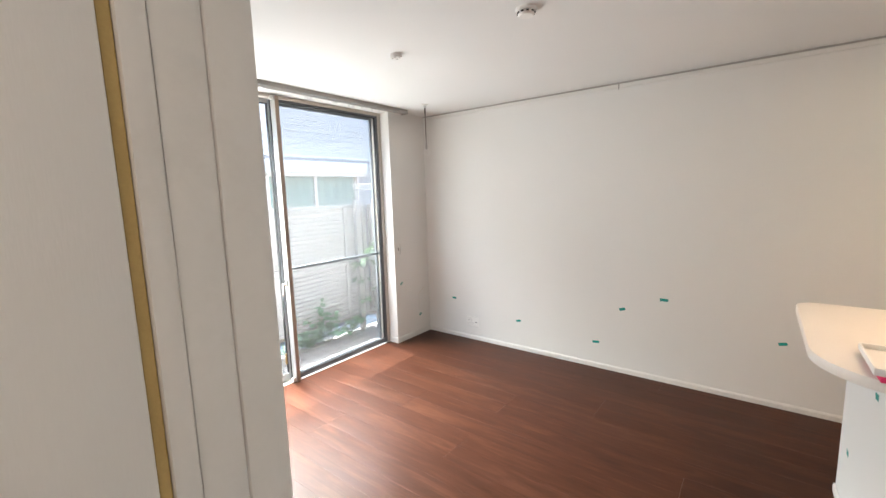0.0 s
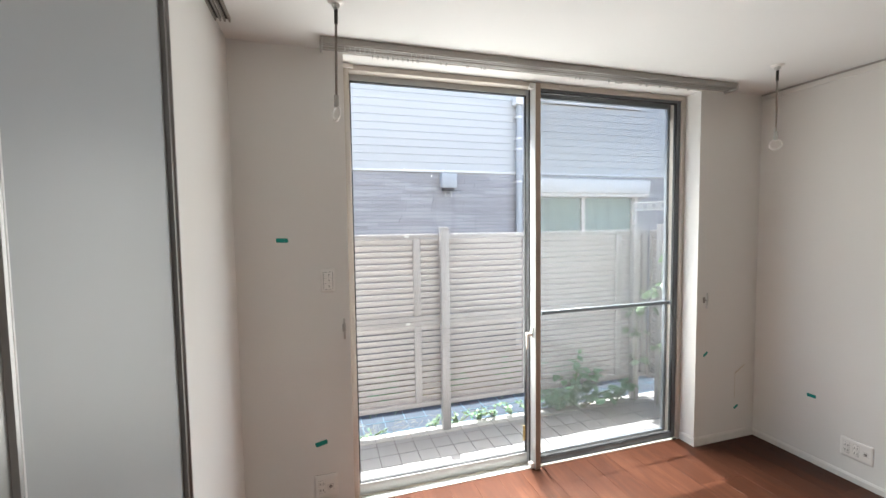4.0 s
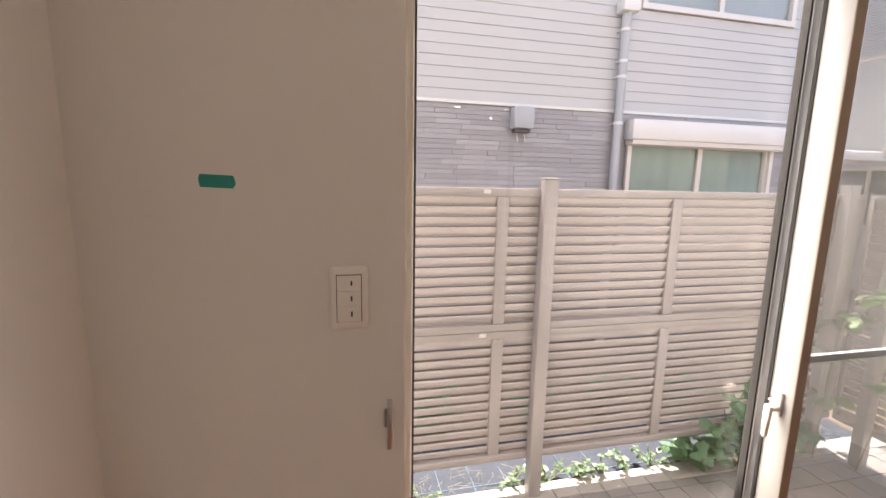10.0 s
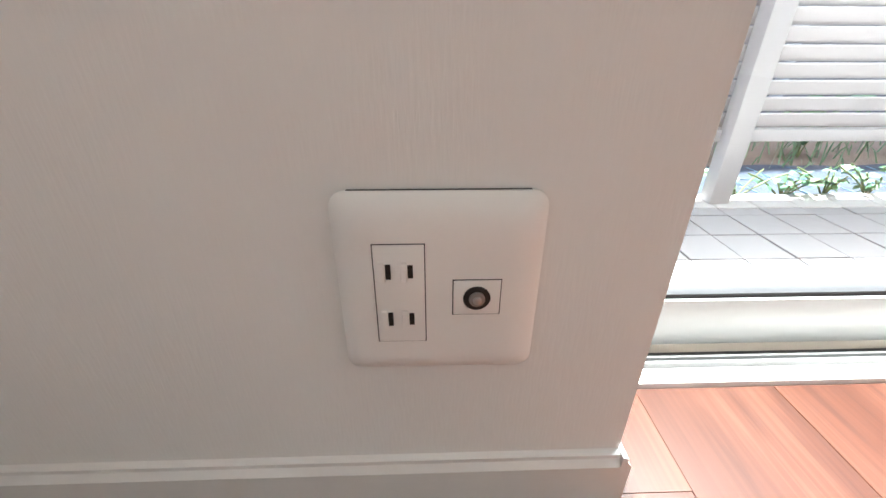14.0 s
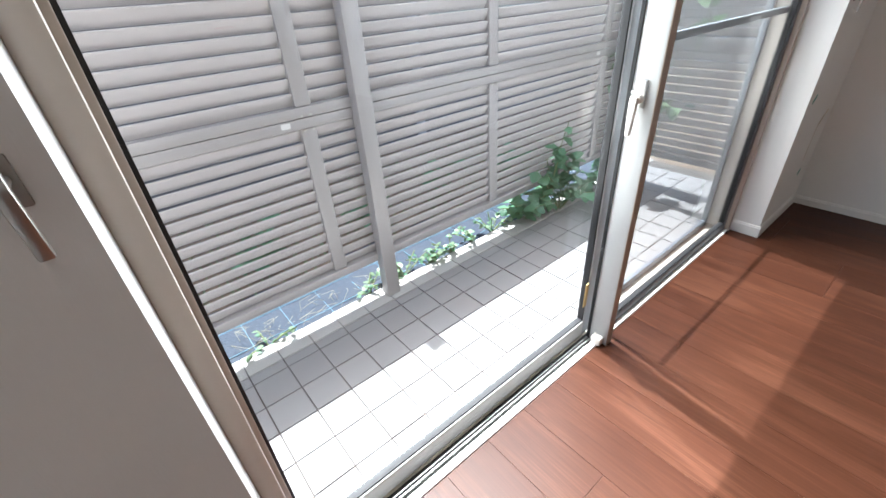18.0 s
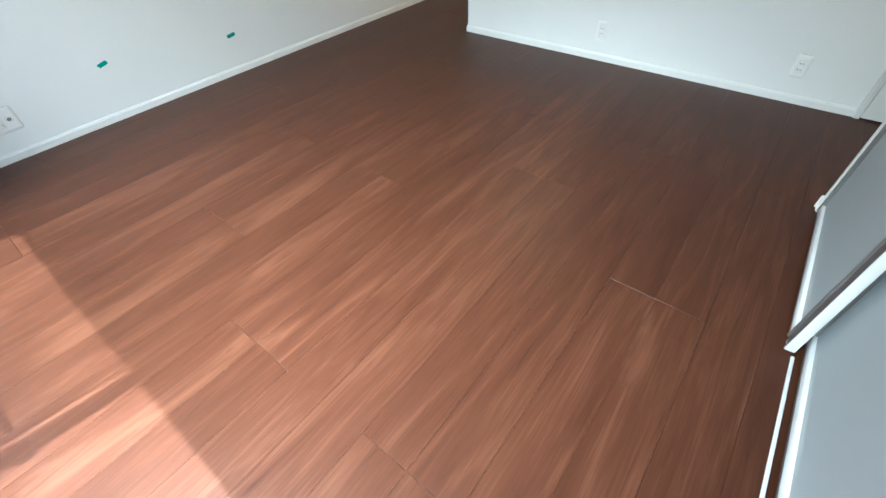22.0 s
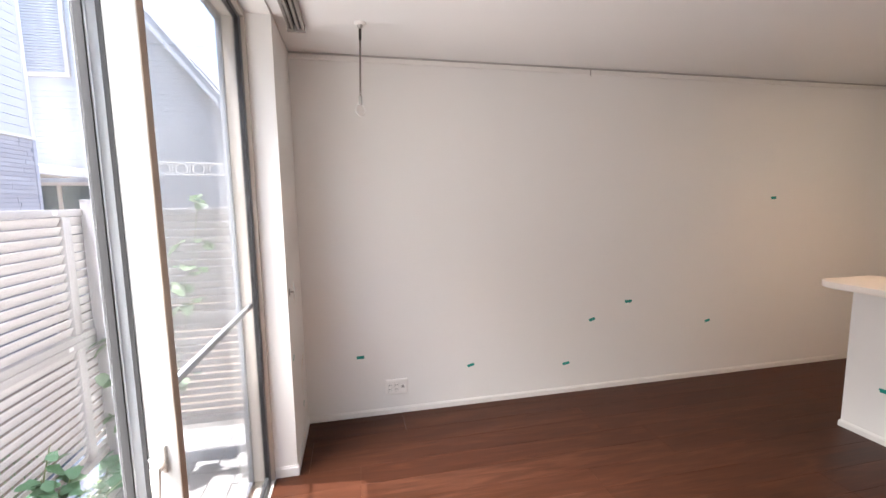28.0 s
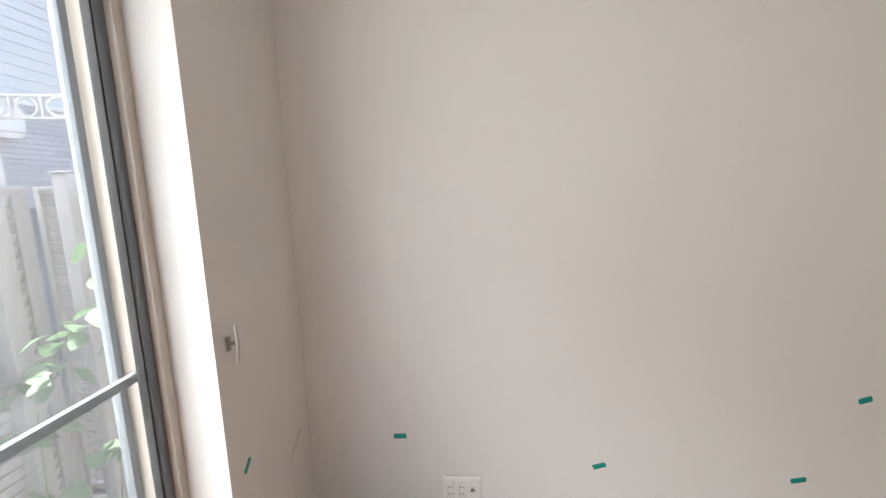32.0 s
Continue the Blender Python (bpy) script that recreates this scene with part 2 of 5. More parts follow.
M_screenf = material("screen_frame_grey", (0.155, 0.17, 0.19), 0.42, metal=0.3, var=0.06)
M_sashg = material("sash_blue_grey", (0.48, 0.52, 0.55), 0.4, metal=0.2, var=0.04)
M_stilef = material("stile_front_shaded", (0.36, 0.28, 0.215), 0.45, var=0.05)
M_glass = glass_material("window_glass", (0.975, 0.988, 0.982), 1.0)
M_rail = material("rail_grey_metal", (0.33, 0.31, 0.285), 0.38, metal=0.4, var=0.06)
M_slotrail = material("slot_shade_grey", (0.42, 0.40, 0.38), 0.6)
M_raild = material("rail_groove", (0.035, 0.034, 0.033), 0.6)
M_arm = material("pale_grey_arm", (0.44, 0.44, 0.44), 0.45, var=0.04)
M_rod = material("bronze_rod", (0.22, 0.19, 0.165), 0.35, metal=0.6, var=0.05)
M_runner = material("clear_nylon", (0.42, 0.41, 0.39), 0.3, var=0.02)
M_ring = material("milky_ring", (0.88, 0.87, 0.85), 0.14, var=0.02)
M_chrome = material("brushed_steel", (0.55, 0.54, 0.52), 0.28, metal=0.95, var=0.05, dirt=0.1)
M_dark = material("dark_metal", (0.05, 0.045, 0.04), 0.4, metal=0.6)
M_tape = material("green_masking_tape", (0.004, 0.27, 0.225), 0.55, var=0.12, scale=40, fine=300, bump=0.2)
M_frost = material("frosted_acrylic", (0.33, 0.348, 0.36), 0.45, var=0.01, bump=0)
M_stile = material("panel_aluminium", (0.24, 0.23, 0.225), 0.32, metal=0.7, var=0.05)
M_stilew = material("panel_edge_white", (0.72, 0.72, 0.72), 0.4, metal=0.15, var=0.03)
M_weather = material("yellow_pile_strip", (0.50, 0.36, 0.14), 0.9, var=0.12, fine=200)
M_door = material("white_door_sheet", (0.78, 0.75, 0.71), 0.45, var=0.02, fine=150, bump=0.06, stretch=(1, 1, 0.1))
M_slit = material("brown_slit_glass", (0.13, 0.060, 0.035), 0.2, var=0.1)
M_counter = material("cream_worktop", (0.82, 0.77, 0.71), 0.3, var=0.03, bump=0.03)
M_paper = material("white_paper", (0.83, 0.82, 0.80), 0.7, var=0.03)
M_pink = material("pink_card", (0.72, 0.03, 0.14), 0.45, var=0.06)
M_ac = material("ac_white", (0.84, 0.83, 0.81), 0.33, var=0.01, bump=0.02)
M_acb = material("ac_beige_flap", (0.66, 0.60, 0.50), 0.4, var=0.03)
M_lamp = material("downlight_glow", (0.9, 0.8, 0.65), 0.5, emit=(1.0, 0.78, 0.52), power=22.0)
M_tile = material("terrace_tile", (0.22, 0.214, 0.21), 0.62, var=0.08, scale=6, fine=160, bump=0.15, rnd=0.25, dirt=0.2, dirt_color=(0.33, 0.30, 0.26))
M_grout = material("terrace_grout", (0.085, 0.076, 0.068), 0.9, fine=200, bump=0.4, dist=0.003)
M_kerb = material("concrete_kerb", (0.36, 0.345, 0.32), 0.85, fine=120, bump=0.5, dist=0.004, var=0.15, dirt=0.3)
M_soil = material("soil", (0.16, 0.12, 0.085), 0.95, var=0.3, scale=8, fine=90, bump=0.9, dist=0.015)
M_tarp = material("blue_grey_sheet", (0.015, 0.025, 0.042), 0.7, var=0.25, scale=9, fine=60, bump=0.5, dist=0.01, dirt=0.2, dirt_color=(0.10, 0.10, 0.10))
M_fence = material("fence_aluminium", (0.45, 0.42, 0.415), 0.42, metal=0.1, var=0.04, rnd=0.12, bump=0.04)
M_fenced = material("fence_frame", (0.34, 0.32, 0.316), 0.4, metal=0.2, var=0.04, bump=0.04)
M_siding = material("white_siding", (0.45, 0.455, 0.462), 0.6, var=0.03, fine=60, bump=0.3, rnd=0.1, stretch=(0.3, 1, 1))
M_sidingf = material("far_siding", (0.39, 0.395, 0.405), 0.6, var=0.03, fine=60, bump=0.3, rnd=0.1, stretch=(1, 0.3, 1))
M_shut = material("shutter_slat_grey", (0.33, 0.34, 0.355), 0.45, var=0.03)
M_grey = material("grey_cladding", (0.31, 0.305, 0.325), 0.6, var=0.16, scale=7, fine=70, bump=0.5, rnd=0.55, stretch=(0.5, 1, 1))
M_greyb = material("grey_cladding_base", (0.12, 0.12, 0.13), 0.8)
M_pipe = material("grey_downpipe", (0.36, 0.38, 0.41), 0.45, var=0.05)
M_white = material("white_aluminium", (0.62, 0.615, 0.61), 0.4, var=0.03)
M_winfr = material("pinkish_window_frame", (0.60, 0.56, 0.53), 0.4, metal=0.2, var=0.03)
M_nglass = material("neighbour_glass", (0.10, 0.13, 0.14), 0.08, var=0.1, spec=0.8)
M_curtain = material("pale_green_curtain", (0.24, 0.31, 0.29), 0.8, var=0.25, scale=2, fine=30, stretch=(9, 9, 0.3))
M_leaf = leafy(material("leaf_green", (0.10, 0.21, 0.125), 0.40, var=0.3, scale=30, fine=200, bump=0.3, rnd=0.7), (0.10, 0.22, 0.05))
M_leafp = leafy(material("leaf_pale", (0.17, 0.24, 0.14), 0.40, var=0.25, scale=30, fine=200, rnd=0.6), (0.12, 0.20, 0.10))
M_net = net_material("screen_net", 0.24, (0.42, 0.44, 0.46))
M_stem = material("plant_stem", (0.13, 0.16, 0.06), 0.6, var=0.2)
M_dry = material("dry_stalk", (0.26, 0.24, 0.18), 0.8, var=0.2)
M_roof = material("roof_slate", (0.09, 0.09, 0.10), 0.7, var=0.2)
M_roofp = material("pale_grey_roof", (0.30, 0.31, 0.33), 0.7, var=0.15)
M_wallout = material("house_render", (0.68, 0.66, 0.63), 0.85, var=0.05, fine=120, bump=0.5)


# ---------------------------------------------------------------- builders
def box(bm, x0, y0, z0, x1, y1, z1, bevel=0.0, seg=2):
    """Adds a box, with bevelled edges if asked."""
    g = bmesh.new()
    bmesh.ops.create_cube(g, size=1)
    for v in g.verts:
        v.co = Vector(((x0 + x1) / 2 + v.co.x * (x1 - x0), (y0 + y1) / 2 + v.co.y * (y1 - y0), (z0 + z1) / 2 + v.co.z * (z1 - z0)))
    if bevel:
        bmesh.ops.bevel(g, geom=g.edges[:], offset=bevel, segments=seg, affect="EDGES", profile=0.5)
    join(bm, g)
    return bm


def join(bm, g):
    me = bpy.data.meshes.new("tmp")
    g.to_mesh(me)
    g.free()
    bm.from_mesh(me)
    bpy.data.meshes.remove(me)


def rod(bm, a, b, r0, r1=None, seg=16):
    """A round bar from a to b."""
    a, b = Vector(a), Vector(b)
    g = bmesh.new()
    bmesh.ops.create_cone(g, cap_ends=True, segments=seg, radius1=r0, radius2=r0 if r1 is None else r1, depth=(b - a).length)
    q = Vector((0, 0, 1)).rotation_difference((b - a).normalized())
    bmesh.ops.transform(g, matrix=Matrix.Translation((a + b) / 2) @ q.to_matrix().to_4x4(), verts=g.verts)
    join(bm, g)
    return bm


def lathe(bm, profile, centre=(0, 0, 0), axis="z", seg=32, flip=1):
    """Turns (radius, height) pairs round an axis through centre."""
    g = bmesh.new()
    rings = []
    for r, h in profile:
        ring = []
        for i in range(seg):
            a = 2 * math.pi * i / seg
            p = (r * math.cos(a), r * math.sin(a), h * flip)
            if axis == "y":
                p = (p[0], p[2], p[1])
            elif axis == "x":
                p = (p[2], p[0], p[1])
            ring.append(g.verts.new(Vector(centre) + Vector(p)))
        rings.append(ring)
    for a, b in zip(rings, rings[1:]):
        for i in range(seg):
            g.faces.new((a[i], a[(i + 1) % seg], b[(i + 1) % seg], b[i]))
    for ring in (rings[0], rings[-1]):
        g.faces.new(ring)
    bmesh.ops.recalc_face_normals(g, faces=g.faces[:])
    join(bm, g)
    return bm


def torus(bm, centre, radius, r, normal=(0, 1, 0), seg=36, ring=10, squash=1.0):
    g = bmesh.new()
    vs = []
    for i in range(seg):
        a = 2 * math.pi * i / seg
        row = []
        for j in range(ring):
            c = 2 * math.pi * j / ring
            d = radius + r * math.cos(c)
            row.append(g.verts.new((d * math.cos(a), d * math.sin(a) * squash, r * math.sin(c))))
        vs.append(row)
    for i in range(seg):
        for j in range(ring):
            g.faces.new((vs[i][j], vs[(i + 1) % seg][j], vs[(i + 1) % seg][(j + 1) % ring], vs[i][(j + 1) % ring]))
    q = Vector((0, 0, 1)).rotation_difference(Vector(normal))
    bmesh.ops.transform(g, matrix=Matrix.Translation(centre) @ q.to_matrix().to_4x4(), verts=g.verts)
    bmesh.ops.recalc_face_normals(g, faces=g.faces[:])
    join(bm, g)
    return bm


def prism(bm, outline, axis, lo, hi, bevel=0.0):
    """Extrudes a closed outline along an axis. Outline pairs are the two other axes in order."""
    g = bmesh.new()
    def at(p, h):
        return {"x": (h, p[0], p[1]), "y": (p[0], h, p[1]), "z": (p[0], p[1], h)}[axis]
    a = [g.verts.new(at(p, lo)) for p in outline]
    b = [g.verts.new(at(p, hi)) for p in outline]
    g.faces.new(a)
    g.faces.new(b)
    for i in range(len(a)):
        j = (i + 1) % len(a)
        g.faces.new((a[i], a[j], b[j], b[i]))
    bmesh.ops.recalc_face_normals(g, faces=g.faces[:])
    if bevel:
        bmesh.ops.bevel(g, geom=g.edges[:], offset=bevel, segments=2, affect="EDGES", profile=0.5)
    join(bm, g)
    return bm


def rounded(x0, y0, x1, y1, r, n=8):
    """Outline of a rectangle with rounded corners; r: one radius or four (x0y0, x1y0, x1y1, x0y1)."""
    rs = r if isinstance(r, (tuple, list)) else (r,) * 4
    pts = []
    for (cx, cy, a0), q in zip(((x0, y0, 180), (x1, y0, 270), (x1, y1, 0), (x0, y1, 90)), rs):
        sx, sy = (1 if cx == x0 else -1), (1 if cy == y0 else -1)
        for i in range(n + 1):
            a = radians(a0 + 90 * i / n)
            pts.append((cx + sx * q + q * math.cos(a), cy + sy * q + q * math.sin(a)))
    return pts


ROOT = {}


def thing(name, at, label, category, group="", kind=""):
    ob = new(name)
    ob.location = at
    ob.empty_display_size = 0.05
    ROOT[ob] = Vector(at)
    return tagged(ob, label, category, group, kind)


def finish(me, mat, smooth):
    me.materials.append(mat)
    if smooth:
        for p in me.polygons:
            p.use_smooth = True
        me.set_sharp_from_angle(angle=radians(40))


def part(name, bm, mat, parent, label="", smooth=True):
    """Links a bmesh, given in world places, as one mesh under a thing or a part."""
    at = ROOT[parent]
    me = bpy.data.meshes.new(name)
    bmesh.ops.translate(bm, vec=-at, verts=bm.verts)
    bm.to_mesh(me)
    bm.free()
    finish(me, mat, smooth)
    ob = new(name, me)
    ob.parent = parent
    ROOT[ob] = at
    return tagged(ob, label)


def solid(name, bm, mat, label="", category="", kind="", group="", smooth=True):
    """A thing that is one mesh, with its origin at the world's."""
    me = bpy.data.meshes.new(name)
    bm.to_mesh(me)
    bm.free()
    finish(me, mat, smooth)
    ob = new(name, me)
    ROOT[ob] = Vector((0, 0, 0))
    return tagged(ob, label, category, group, kind)


def shared(name, bm, mat, smooth=False):
    me = bpy.data.meshes.new(name)
    bm.to_mesh(me)
    bm.free()
    finish(me, mat, smooth)
    return me


def piece(name, me, parent, m):
    """One more object on a shared mesh, at the pose m in the world."""
    ob = new(name, me)
    ob.parent = parent
    ob.matrix_basis = Matrix.Translation(-ROOT[parent]) @ m
    ROOT[ob] = ROOT[parent]
    return ob


B = bmesh.new

# ---------------------------------------------------------------- setting
CEIL = 2.5
WX0, WX1 = -2.932, -0.562      # window opening
SY = -3.509                    # kitchen-side wall
WEST = -3.474
KY = -5.38                     # far wall of the kitchen passage
GZ = -0.185                    # terrace level

b = B()
box(b, -6.0, -6.6, -0.20, 0.2, 0.10, -0.012)
floor = solid("floor", b, M_joint, "dark reddish-brown wooden floor with long boards", "floor", "structure")
b = B()
box(b, -6.0, -6.6, CEIL, 0.2, 0.235, CEIL + 0.2)
solid("ceiling", b, M_ceil, "plain off-white papered ceiling", "ceiling", "structure")
b = B()
box(b, -3.6, 0.0, -0.2, WX0, 0.20, CEIL)
box(b, WX1, 0.0, -0.2, 0.0, 0.20, CEIL)
solid("wall_north", b, M_wall, "off-white papered wall round the large window", "wall", "structure")
b = B()
box(b, 0.0, -6.6, -0.2, 0.2, 0.20, CEIL)
solid("wall_east", b, M_wall, "long off-white papered wall with tape marks", "wall", "structure")
b = B()
box(b, -3.45, SY - 0.12, 0, -1.918, SY, CEIL)
box(b, -1.918, SY - 0.12, 0, -0.886, SY, 0.955)
solid("wall_south", b, M_wall, "white papered wall with a low counter wall", "wall", "structure")
b = B()
box(b, -3.75, -2.40, 0, WEST, 0.0, CEIL)
solid("wall_west", b, M_wall, "off-white papered wall behind the sliding panels", "wall", "structure")
b = B()
box(b, -6.0, -2.40, 0, -3.75, -2.28, CEIL)
box(b, -6.0, SY - 0.12, 0, -4.42, SY, CEIL)
box(b, -4.42, SY - 0.12, 2.14, -3.45, SY, CEIL)
box(b, -6.1, -6.6, 0, -6.0, 0.0, CEIL)
solid("wall_hall", b, M_wall, "off-white papered hall walls", "wall", "structure")
b = B()
box(b, -0.90, KY + 0.0, 0, -0.78, KY + 0.36, CEIL)
box(b, -0.78, KY - 0.1, 0, -0.66, KY + 0.0, CEIL)
box(b, -1.12, KY - 0.1, 0, -0.90, KY + 0.02, CEIL)
box(b, -3.47, KY - 0.1, 0, -1.12, KY + 0.20, CEIL)
box(b, -0.66, KY - 0.1, 2.47, 0.0, KY, CEIL)
box(b, -6.0, -6.7, 0, 0.2, -6.6, CEIL)
box(b, -3.59, -6.6, 0, -3.47, SY - 0.12, CEIL)
solid("wall_kitchen", b, M_wall, "warm off-white kitchen walls with a pillar", "wall", "structure")
# outer shell of the house
b = B()
box(b, -8.0, 0.20, -0.4, WX0 - 0.02, 0.235, 6.0)
box(b, WX1 + 0.02, 0.20, -0.4, 0.5, 0.235, 6.0)
box(b, WX0 - 0.02, 0.20, 2.5, WX1 + 0.02, 0.235, 6.0)
box(b, WX0 - 0.02, 0.20, -0.4, WX1 + 0.02, 0.235, -0.06)
solid("wall_outside", b, M_wallout, "rendered outer wall of the house", "wall", "structure")


def skirting(name, runs, tall=0.045):
    b = B()
    for axis, at, lo, hi, side in runs:
        t, h = 0.009, tall
        out = [(0, 0), (t, 0), (t, h - 0.012), (t * 0.55, h - 0.006), (t * 0.55, h - 0.002), (0, h)]
        o = [(at + side * p, z) for p, z in out]
        prism(b, o, axis, lo, hi)
    return solid(name, b, M_trim, "low white skirting board along the wall", "skirting", "structure", smooth=False)


skirting("baseboard_east", [("y", 0.0, KY + 0.01, -0.001, -1)])
skirting("baseboard_north", [("x", 0.0, -3.474, WX0, -1), ("x", 0.0, WX1, -0.010, -1),
                             ("y", WX0, -0.009, 0.118, 1), ("y", WX1, -0.009, 0.118, -1)], 0.060)
skirting("baseboard_south", [("x", SY, -3.45, -0.886, 1), ("y", -0.886, SY - 0.12, SY + 0.009, 1)])
skirting("baseboard_west", [("y", WEST, -0.90, -0.010, 1)])

# picture rail, and the shaded gap above it
b = B()
prism(b, [(0, 2.455), (-0.012, 2.455), (-0.014, 2.46), (-0.014, 2.482), (-0.010, 2.486), (0, 2.486)], "y", KY + 0.01, -0.001)
solid("trim_picture_rail", b, M_trim, "slim white picture rail under the ceiling", "picture rail", "structure", smooth=False)
# Grey filler puts the gap's shade into colour.
b = B()
box(b, -0.009, KY + 0.01, 2.486, -0.001, -0.001, 2.4985)
solid("trim_slot", b, M_slotrail, "grey filler for the shade in the gap above the picture rail", "slot", "structure")

# ---------------------------------------------------------------- window
win = thing("window_1", ((WX0 + WX1) / 2, 0.15, 0), "tall two-part sliding window with pale frame, closed", "window", kind="structure")
FT = 2.482
ROOT[win] = ROOT[win] - Vector((0, 0.020, 0))    # the whole window sits this much deeper in the wall
b = B()
box(b, WX0, 0.100, -0.02, WX0 + 0.034, 0.232, FT, 0.003)
part("jamb", b, M_frame, win)
b = B()
box(b, WX1 - 0.030, 0.100, -0.02, WX1, 0.232, FT, 0.003)
part("jamb", b, M_frame, win)
b = B()
box(b, WX0 + 0.034, 0.100, FT - 0.030, WX1 - 0.030, 0.232, FT, 0.003)
part("head", b, M_frame, win)
b = B()
box(b, WX0, -0.020, FT + 0.002, WX1, 0.10, CEIL - 0.001)
part("soffit", b, M_wall, win)
b = B()
box(b, WX0, 0.0985, -0.03, WX1, 0.122, 0.006, 0.002)
part("sill_edge", b, M_trim, win, "white sill strip")
b = B()
box(b, WX0 + 0.034, 0.116, -0.04, WX1 - 0.030, 0.250, -0.012)
part("sill", b, M_frame, win)
for y, h in ((0.136, 0.002), (0.150, -0.002), (0.214, 0.0)):
    b = B()
    box(b, WX0 + 0.034, y - 0.0018, -0.014, WX1 - 0.030, y + 0.0018, h)
    part("track", b, M_track, win, "worn aluminium track")
# Dark strip along the sill between its white edge and the outer sash.
b = B()
box(b, WX0 + 0.03, 0.1225, -0.0125, WX1 - 0.03, 0.166, -0.0105)
part("groove", b, M_raild, win, "dark strip on the floor of the groove")


def sash(name, x0, x1, y0, y1, left, right, top, bottom, z0, z1, m_left, m_right, m_rail, proud=0.0):
    s = part(name, box(B(), x0, y0 - proud, z0, x0 + left, y1, z1, 0.003), m_left, win)
    part("stile", box(B(), x1 - right, y0, z0, x1, y1, z1, 0.003), m_right, s)
    part("top_rail", box(B(), x0 + left, y0, z1 - top, x1 - right, y1, z1, 0.003), m_rail, s)
    part("bottom_rail", box(B(), x0 + left, y0, z0, x1 - right, y1, z0 + bottom, 0.003), m_rail, s)
    ym = (y0 + y1) / 2
    g = 0.006
    rim = B()
    box(rim, x0 + left - 0.001, ym - 0.011, z0 + bottom, x0 + left + g, ym + 0.011, z1 - top)
    box(rim, x1 - right - g, ym - 0.011, z0 + bottom, x1 - right + 0.001, ym + 0.011, z1 - top)
    box(rim, x0 + left + g, ym - 0.011, z1 - top - g, x1 - right - g, ym + 0.011, z1 - top + 0.001)
    box(rim, x0 + left + g, ym - 0.011, z0 + bottom - 0.001, x1 - right - g, ym + 0.011, z0 + bottom + g)
    part("gasket", rim, M_gasket, s, "black rubber gasket")
    pane = part("pane", box(B(), x0 + left + 0.004, ym - 0.003, z0 + bottom + 0.004, x1 - right - 0.004, ym + 0.003, z1 - top - 0.004), M_glass, s, "clear glass", smooth=False)
    return s


outer = sash("sash", WX0 + 0.010, -1.738, 0.168, 0.200, 0.034, 0.045, 0.05, 0.070, 0.0, FT - 0.012, M_frame, M_sashg, M_frame_in)
inner = sash("sash", -1.772, WX1 - 0.012, 0.118, 0.146, 0.036, 0.048, 0.035, 0.045, 0.0, FT - 0.012, M_frame_in, M_screenf, M_screenf, 0.044)
# Brown strip: the backlit shade of the stile's front, put into colour.
b = B()
box(b, -1.7705, 0.0725, 0.001, -1.7362, 0.0742, FT - 0.014)
part("stile_front", b, M_stilef, inner, "brown strip for the backlit front of the meeting stile")
b = B()
box(b, -1.7765, 0.142, 0.0, -1.7722, 0.152, FT - 0.014)
part("brush", b, M_gasket, inner, "black brush strip")
# corner blocks at the head and the foot of the meeting stile
b = B()
box(b, -1.800, 0.085, FT - 0.045, -1.7725, 0.116, FT - 0.012, 0.003)
part("stopper", b, M_plate, win, "small cream stopper")
b = B()
box(b, WX0 + 0.004, 0.080, FT - 0.024, WX0 + 0.06, 0.10, FT - 0.004, 0.003)
part("stopper", b, M_counter, win, "small cream stopper")
b = B()
box(b, -1.800, 0.085, 0.0065, -1.7728, 0.122, 0.040, 0.004)
part("stopper", b, M_counter, win, "small cream stopper")
b = B()
box(b, -0.63, 0.090, 0.0, -0.605, 0.0985, 0.010, 0.002)
part("stopper", b, M_dark, win, "small dark stopper")
# lever handle
hd = part("handle", box(B(), -1.7815, 0.098, 0.862, -1.7722, 0.126, 0.935, 0.004), M_chrome, win, "satin metal lever handle")
b = B()
rod(b, (-1.7815, 0.112, 0.888), (-1.806, 0.112, 0.888), 0.013, 0.012, 20)
part("boss", b, M_counter, hd)
b = B()
prism(b, [(0.102, 0.898), (0.122, 0.899), (0.123, 0.872), (0.1205, 0.800), (0.115, 0.791), (0.1075, 0.796), (0.103, 0.86)], "x", -1.816, -1.802, 0.003)
part("lever", b, M_counter, hd, "cream lever pointing down")
b = B()
rod(b, (-1.776, 0.126, 0.900), (-1.776, 0.140, 0.900), 0.005, 0.004, 12)
part("latch_pin", b, M_chrome, hd)
b = B()
box(b, -1.815, 0.16, 0.16, -1.80, 0.164, 0.26)
part("sticker", b, M_weather, win, "small yellow warning sticker")

# insect screen outside the inner sash
scr = thing("insect_screen", (-1.17, 0.215, 0.0), "grey framed insect screen with a middle bar", "screen")
ROOT[scr] = ROOT[scr] - Vector((0, 0.020, 0))
for nm, q in (("stile", (-1.70, 0.206, 0.0, -1.682, 0.226, FT - 0.03)), ("stile", (-0.618, 0.203, 0.0, -0.596, 0.228, FT - 0.03)),
              ("top_rail", (-1.682, 0.206, FT - 0.062, -0.618, 0.226, FT - 0.03)), ("bottom_rail", (-1.682, 0.206, 0.0, -0.618, 0.226, 0.03))):
    part(nm, box(B(), *q, 0.002), M_screenf, scr)
part("net", box(B(), -1.684, 0.2155, 0.028, -0.616, 0.2162, FT - 0.060), M_net, scr, "fine grey insect net", smooth=False)
part("middle_bar", box(B(), -1.682, 0.150, 0.998, -0.600, 0.166, 1.022, 0.002), M_screenf, scr, "dark grey metal bar")

